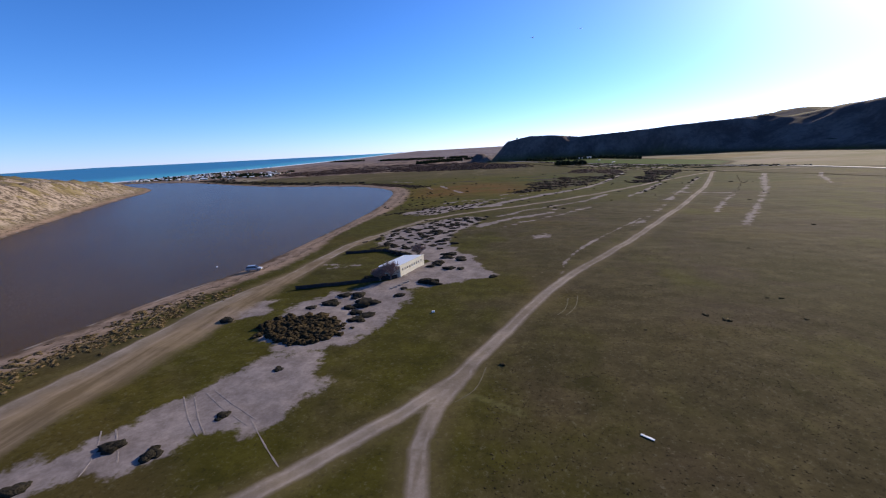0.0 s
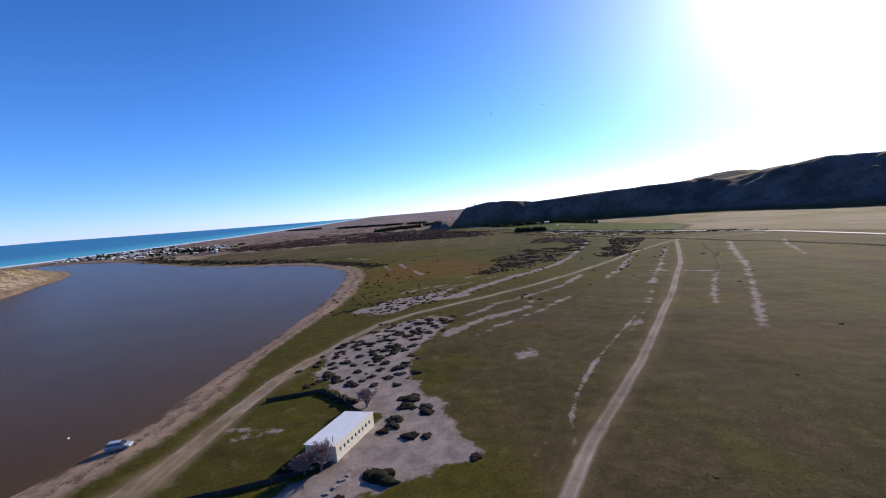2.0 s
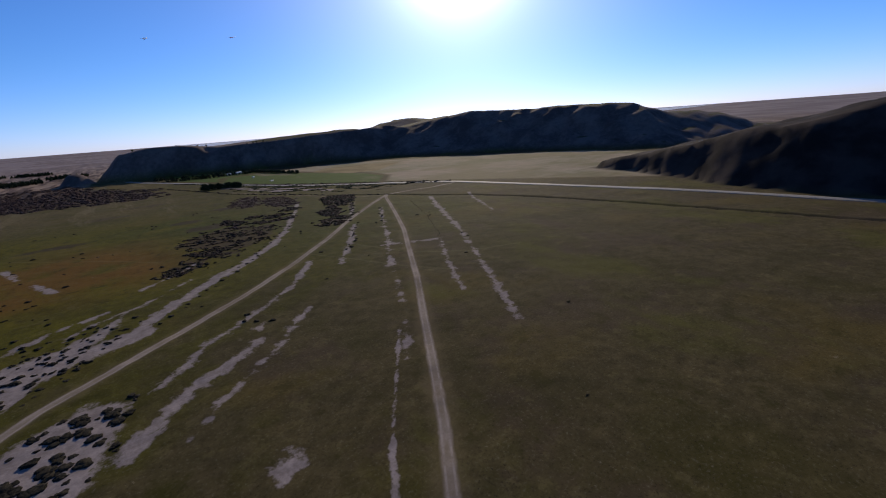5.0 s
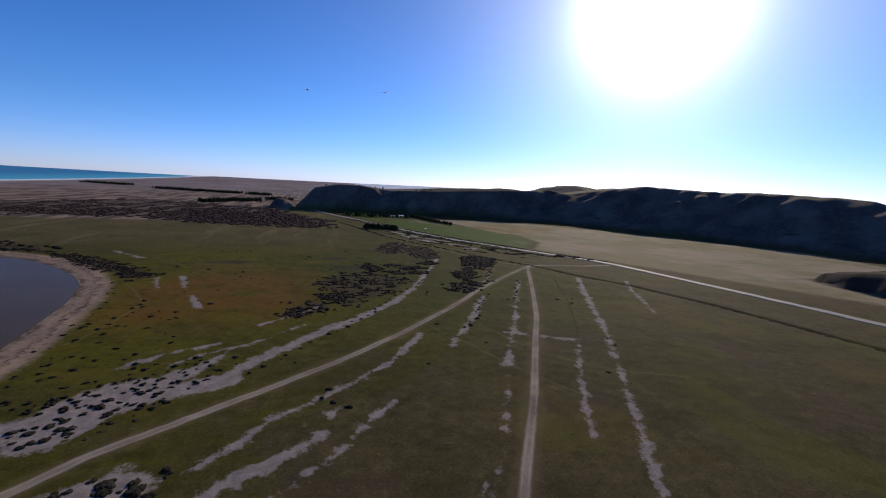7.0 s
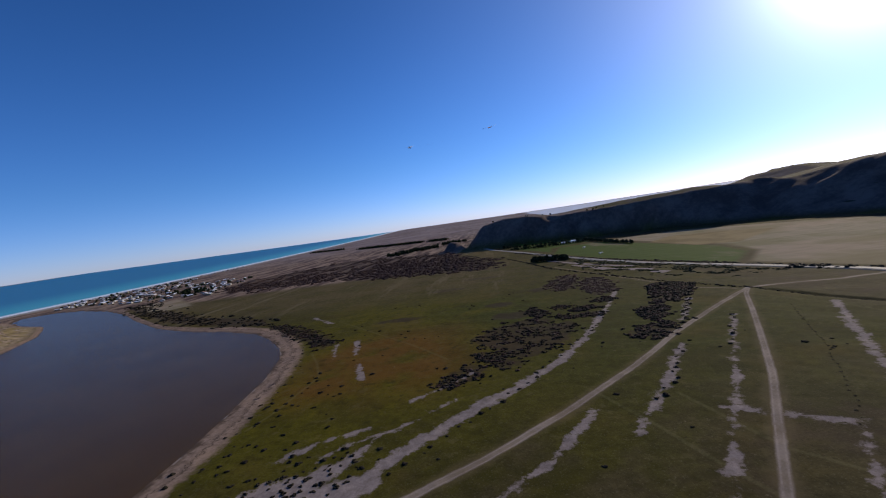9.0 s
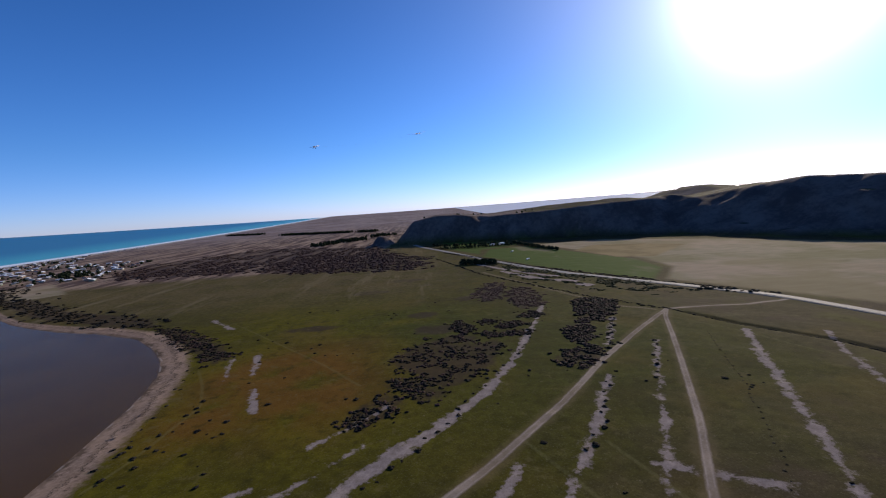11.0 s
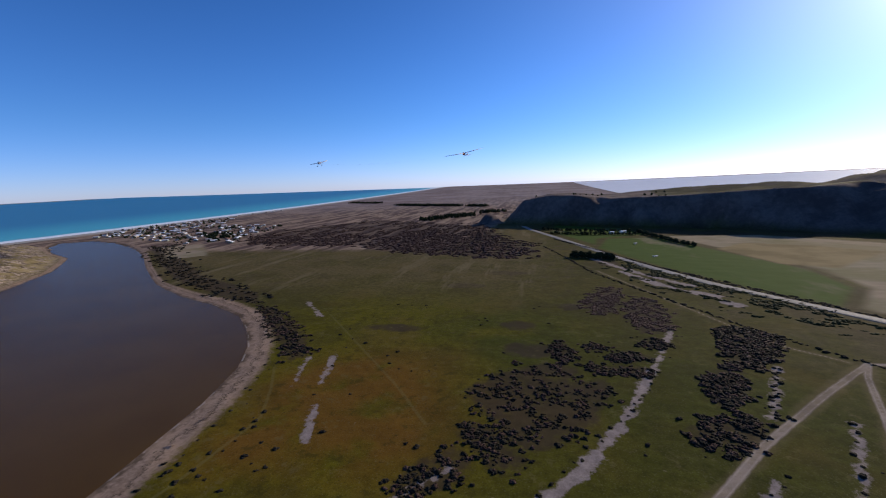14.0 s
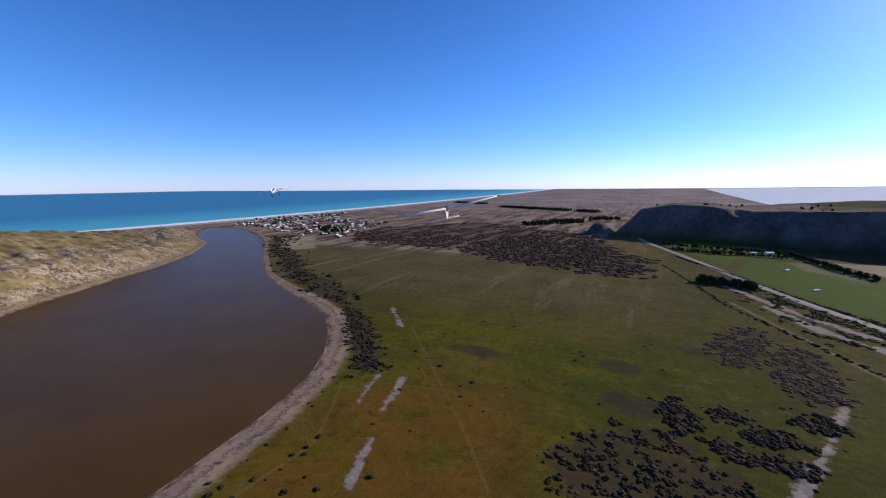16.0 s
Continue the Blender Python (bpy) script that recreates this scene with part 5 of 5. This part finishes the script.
def trees():
    rng = random.Random(30)
    for k in range(22):
        x, y = 84 + k * 1.9 + rng.uniform(-1.5, 1.5), 641 - k * 0.6 + rng.uniform(-3, 3)
        single_tree(k % 4, x, y, rng.uniform(4.5, 7.5), "dark rounded tree in the clump beside the road", "clump of trees by the road")
    for x, y in along([(62, 890), (101, 868), (144, 855), (190, 850)], 4.0, 31, 0, 1.6) + along([(70, 838), (112, 822), (150, 818), (186, 812)], 3.4, 131, 0, 1.2) + along([(192, 845), (206, 774), (213, 735), (226, 702)], 3.4, 231, 0, 1.4):
        single_tree(rng.randrange(4), x, y, rng.uniform(3.2, 6.0), "dark shelter tree in the farm row", "farm shelter row")
    belts = []
    for row in range(4):
        belts += along([(-505 + row * 4, 1785 + row * 9), (-305 + row * 4, 1680 + row * 9), (-215 + row * 4, 1630 + row * 9)], 5.0, 32 + row, 0, 3)
        belts += along([(-190 + row * 5, 1625 + row * 9), (-122 + row * 5, 1570 + row * 9)], 6.0, 132 + row, 0, 4)
        belts += along([(-840 + row * 4, 2080 + row * 9), (-650 + row * 4, 1985 + row * 9)], 7.0, 232 + row, 0, 4)
    belts += in_ring([(-225, 1120), (-195, 1095), (-110, 1190), (-90, 1240), (-130, 1250)], 150, 38, 6).tolist() + in_ring([(-110, 1290), (-40, 1300), (-30, 1350), (-100, 1340)], 50, 39, 6).tolist()
    strew("far_pine_belts", PINES, spots_at(belts, (9, 13), (0.6, 0.8), 18), PINE, "far dark pine shelter belts", "trees")
    rows = along([(68, 776), (115, 671), (141, 604), (160, 566)], 2.4, 39, 6, 0.6) + along([(38, 900), (62, 840)], 3, 40, 7, 1.5) + in_ring([(232, 428), (250, 408), (266, 396), (262, 410), (240, 440)], 34, 41, 1.0).tolist()
    strew("road_hedge", BUSHES, spots_at(rows, (1.2, 2.0), (0.8, 1.2), 19), SCRUB, "trimmed dark hedge along the road", "hedge")
    plateau = [(x, y) for x, y in np.random.RandomState(5).uniform((40, 1060), (330, 1150), (34, 2)) if math.sin(x * 0.05) > -0.2]
    strew("headland_trees", TREES, spots_at(plateau, (4, 6), (0.6, 0.8), 20), PINE, "dark trees on the headland's top", "trees")


trees()


# ---- the seaside village ----
def cottage(kind):
    """A small house with gable roof, door, windows and chimney."""
    wide, deep, tall = ((8, 6.5, 2.3), (10, 6.5, 2.4), (6.5, 5.5, 2.3), (12, 7, 2.5))[kind]
    wall = (plain("cream_cladding", (0.5, 0.47, 0.38), 0.7), plain("green_cladding", (0.2, 0.23, 0.18), 0.7), plain("grey_cladding", (0.28, 0.29, 0.3), 0.7), plain("tan_cladding", (0.3, 0.24, 0.17), 0.7))[kind]
    top = (plain("grey_roof_iron", (0.42, 0.43, 0.45), 0.45), TIN, plain("rust_roof_iron", (0.3, 0.16, 0.11), 0.6), TIN)[kind]
    label = ("small cream cottage with a grey iron roof", "green cottage with a pale iron roof", "small grey bach with a rusty roof", "long tan house with a white roof")[kind]
    house = thing("cottage", label, "house", "village houses")
    bm = box(bmesh.new(), (0, 0, tall / 2), (wide, deep, tall))
    part("wall", bm, wall, house)
    bm = bmesh.new()
    r, o = tall + deep * 0.2, 0.4
    ring = [(-deep / 2 - o, tall - 0.1), (0, r), (deep / 2 + o, tall - 0.1), (deep / 2 + o, tall - 0.25), (0, r - 0.18), (-deep / 2 - o, tall - 0.25)]
    part("roof", loft(bm, [[(x, y, z) for y, z in ring] for x in (-wide / 2 - 0.3, wide / 2 + 0.3)]), top, house)
    for x in (-wide / 2 + 0.06, wide / 2 - 0.06):
        bm = loft(bmesh.new(), [[(x + off, -deep / 2, tall), (x + off, deep / 2, tall), (x + off, 0, r - 0.2)] for off in (-0.06, 0.06)])
        part("gable", bm, wall, house)
    for side in (-1, 1):
        for k in range(2 if wide < 10 else 3):
            x = -wide / 2 + 1.7 + k * (wide - 3.4) / (1 if wide < 10 else 2)
            part("window", box(bmesh.new(), (x, side * (deep / 2 + 0.02), 1.5), (1.3, 0.08, 1.0), bevel=0.01), GLASS_DARK, house)
    part("door", box(bmesh.new(), (0.4, -deep / 2 - 0.03, 1.0), (0.9, 0.1, 2.0), bevel=0.01), BARK, house)
    part("chimney", box(bmesh.new(), (wide * 0.3, 0.6, r), (0.6, 0.6, 1.4), bevel=0.03), CONCRETE, house)
    return house


def village():
    rng = random.Random(77)
    makers = [cottage(k) for k in range(4)]
    ring = [(-690, 828), (-840, 868), (-945, 985), (-945, 1280), (-880, 1320), (-760, 1130), (-530, 1040), (-425, 740), (-480, 765), (-590, 785)]
    spots = []
    for x, y in in_ring(ring, 900, 90, 12.0):
        if all((x - a) ** 2 + (y - b) ** 2 > 16 ** 2 for a, b in spots) and len(spots) < 150:
            spots.append((x, y))
    spots += [(-935 + rng.uniform(-8, 8), 1020 + k * 34) for k in range(20)]
    for k, (x, y) in enumerate(spots):
        place = Matrix.Translation((x, y, level(x, y) - 0.1)) @ Matrix.Rotation(radians(rng.choice((25, 115)) + rng.uniform(-12, 12)), 4, "Z") @ Matrix.Diagonal((1.0, 1.0, 0.9, 1))
        if k < 4:
            makers[k].matrix_world = place
        else:
            copy_thing(makers[rng.randrange(4)], place)
    green = [(x, y) for x, y in in_ring(ring, 260, 91, 12.0) if all((x - a) ** 2 + (y - b) ** 2 > 64 for a, b in spots)]
    strew("village_trees", TREES, spots_at(green[:250], (3, 8), (0.5, 0.75), 21), PINE, "dark garden trees between the cottages", "trees")
    big = in_ring([(-600, 880), (-560, 930), (-520, 900), (-560, 850)], 22, 92, 3).tolist() + in_ring([(-545, 835), (-520, 870), (-490, 840), (-515, 815)], 26, 93, 3).tolist()
    strew("village_pines", TREES, spots_at(big, (5, 8), (0.7, 0.95), 22), PINE, "dark stand of tall pines in the village", "trees")


village()


def farm_shed(x, y, a, size, label):
    shed = thing("farm_shed", label, "shed", "farm sheds", at=tilted(x, y, a))
    w, d, h = size
    part("wall", box(bmesh.new(), (0, 0, h / 2), (w, d, h)), CREAM, shed)
    ring = [(-d / 2 - 0.3, h), (0, h + d * 0.18), (d / 2 + 0.3, h), (d / 2 + 0.3, h - 0.15), (0, h + d * 0.18 - 0.15), (-d / 2 - 0.3, h - 0.15)]
    part("roof", loft(bmesh.new(), [[(q, y2, z) for y2, z in ring] for q in (-w / 2 - 0.3, w / 2 + 0.3)]), TIN, shed)
    part("door", box(bmesh.new(), (0, -d / 2 - 0.02, h * 0.42), (w * 0.35, 0.08, h * 0.8)), BARK, shed)


farm_shed(172, 838, 0.5, (9, 6, 2.8), "pale farm shed with a white roof among trees")
farm_shed(156, 834, 0.3, (6, 4.5, 2.4), "small white-roofed shed beside the farm trees")
farm_shed(166, 729, 0.9, (4.5, 2.0, 1.2), "low white field shelter in the green paddock")
farm_shed(166, 642, 0.7, (5.5, 1.6, 1.0), "low white trough shelter in the paddock")


# ---- the tow: a white glider behind a small tow plane ----
def wing_section(chord, thick):
    shape = [(0, 0), (0.05, 0.6), (0.2, 1.0), (0.45, 0.85), (0.75, 0.4), (1, 0), (0.6, -0.18), (0.25, -0.35), (0.06, -0.3)]
    return [(x * chord, z * thick) for x, z in shape]


def wing(bm, side, stations):
    """Stations of (out, ahead, up, chord, thickness); the nose points along +y."""
    rings = [[(side * out, ahead - x, up + z) for x, z in wing_section(chord, thick)] for out, ahead, up, chord, thick in stations]
    return loft(bm, rings)


def tube(bm, stations, sides=12):
    """Stations of (y, z, half width, half height)."""
    return loft(bm, [[(w * math.cos(i * 6.2832 / sides), y, z + h * math.sin(i * 6.2832 / sides)) for i in range(sides)] for y, z, w, h in stations])


def glider():
    m = Matrix.Translation((41.96, 230.6, 84.62)) @ pose(0, 0, 0, 0, 0, 27.5) @ pose(0, 0, 0, 11, 0, 0) @ pose(0, 0, 0, 0, -11, 0)
    plane = thing("glider", "white model glider with orange-red wing tips under tow", "glider", at=m)
    fuse = [(0.62, 0.0, 0.02, 0.02), (0.58, 0.0, 0.06, 0.06), (0.4, 0.01, 0.085, 0.1), (0.1, 0.01, 0.09, 0.11), (-0.2, 0.02, 0.06, 0.075), (-0.7, 0.03, 0.035, 0.04), (-1.2, 0.04, 0.025, 0.03)]
    smooth(part("fuselage", tube(bmesh.new(), fuse), GLIDER, plane))
    smooth(part("nose_band", tube(bmesh.new(), [(0.6, 0.0, 0.05, 0.05), (0.4, 0.012, 0.088, 0.104), (0.1, 0.012, 0.094, 0.115), (-0.1, 0.018, 0.075, 0.092), (-0.3, 0.022, 0.056, 0.068)]), RED, plane, "orange-red painted nose and back"))
    smooth(part("canopy", tube(bmesh.new(), [(0.42, 0.08, 0.02, 0.01), (0.34, 0.1, 0.06, 0.045), (0.2, 0.11, 0.065, 0.05), (0.08, 0.1, 0.03, 0.02)]), BLACK, plane, "dark canopy"))
    for side in (-1, 1):
        smooth(part("wing", wing(bmesh.new(), side, [(0.02, 0.16, 0.1, 0.3, 0.03), (0.9, 0.13, 0.135, 0.26, 0.024), (1.88, 0.06, 0.2, 0.16, 0.014)]), GLIDER, plane))
        smooth(part("wing_tip", wing(bmesh.new(), side, [(1.881, 0.062, 0.2, 0.163, 0.016), (1.97, 0.045, 0.207, 0.13, 0.011), (2.03, 0.0, 0.212, 0.06, 0.006)]), RED, plane, "orange-red wing tip"))
        smooth(part("tailplane", wing(bmesh.new(), side, [(0.0, -1.02, 0.06, 0.2, 0.014), (0.42, -1.06, 0.06, 0.14, 0.009)]), GLIDER, plane))
    bm = loft(bmesh.new(), [[(0.014 * s, y, z) for y, z, s in ((ya, za, 0.2), (ya - c * 0.3, za, 1), (ya - c, za, 0.15), (ya - c * 0.3, za, -1))] for ya, za, c in ((-0.98, 0.05, 0.26), (-1.06, 0.34, 0.16))])
    part("fin", bm, GLIDER, plane)
    return m


def tow_plane():
    m = Matrix.Translation((20.1, 241.9, 85.25)) @ pose(0, 0, 0, 0, 0, 40) @ pose(0, 0, 0, 10, 0, 0) @ pose(0, 0, 0, 0, -12, 0)
    plane = thing("tow_plane", "small white model tow plane with a propeller", "aeroplane", at=m)
    smooth(part("fuselage", tube(bmesh.new(), [(0.75, 0, 0.07, 0.08), (0.55, 0, 0.12, 0.14), (0.1, 0.02, 0.12, 0.16), (-0.5, 0.03, 0.06, 0.08), (-0.95, 0.05, 0.03, 0.05)]), GLIDER, plane))
    for side in (-1, 1):
        smooth(part("wing", wing(bmesh.new(), side, [(0.0, 0.36, 0.02, 0.4, 0.05), (1.15, 0.32, 0.1, 0.34, 0.04)]), GLIDER, plane))
        smooth(part("tailplane", wing(bmesh.new(), side, [(0.0, -0.72, 0.06, 0.25, 0.015), (0.42, -0.76, 0.06, 0.18, 0.01)]), GLIDER, plane))
        strut = loft(bmesh.new(), [[(side * x + 0.02 * math.cos(i * 1.5708), 0.25 + 0.02 * math.sin(i * 1.5708), z) for i in range(4)] for x, z in ((0.08, -0.1), (0.3, -0.34))])
        leg = part("undercarriage_leg", strut, BLACK, plane)
        part("wheel", loft(bmesh.new(), [[(side * 0.3 + off, 0.25 + 0.09 * math.cos(i * 0.6283), -0.36 + 0.09 * math.sin(i * 0.6283)) for i in range(10)] for off in (-0.03, 0.03)]), BLACK, leg)
    part("fin", box(bmesh.new(), (0, -0.84, 0.22), (0.03, 0.24, 0.34), bevel=0.01), GLIDER, plane)
    smooth(part("canopy", tube(bmesh.new(), [(0.42, 0.12, 0.03, 0.02), (0.25, 0.16, 0.08, 0.07), (-0.05, 0.15, 0.06, 0.06), (-0.2, 0.1, 0.02, 0.02)]), GLASS_DARK, plane))
    part("propeller", box(bmesh.new(), (0, 0.79, 0), (0.42, 0.02, 0.04), bevel=0.008), BLACK, plane)
    return m


def tow_line(a, b):
    start, end = a @ Vector((0, 0.63, 0)), b @ Vector((0, -0.97, 0.03))
    rings = []
    for k in range(25):
        p = start.lerp(end, k / 24) - Vector((0, 0, 0.5 * math.sin(math.pi * k / 24)))
        rings.append([p + Vector((0.0015 * math.cos(i * 2.0944), 0, 0.0015 * math.sin(i * 2.0944))) for i in range(3)])
    tagged(part("tow_line", loft(bmesh.new(), rings), plain("orange_line", (0.5, 0.3, 0.15), 0.7)), "thin tow line between glider and tow plane", "rope")


tow_line(glider(), tow_plane())
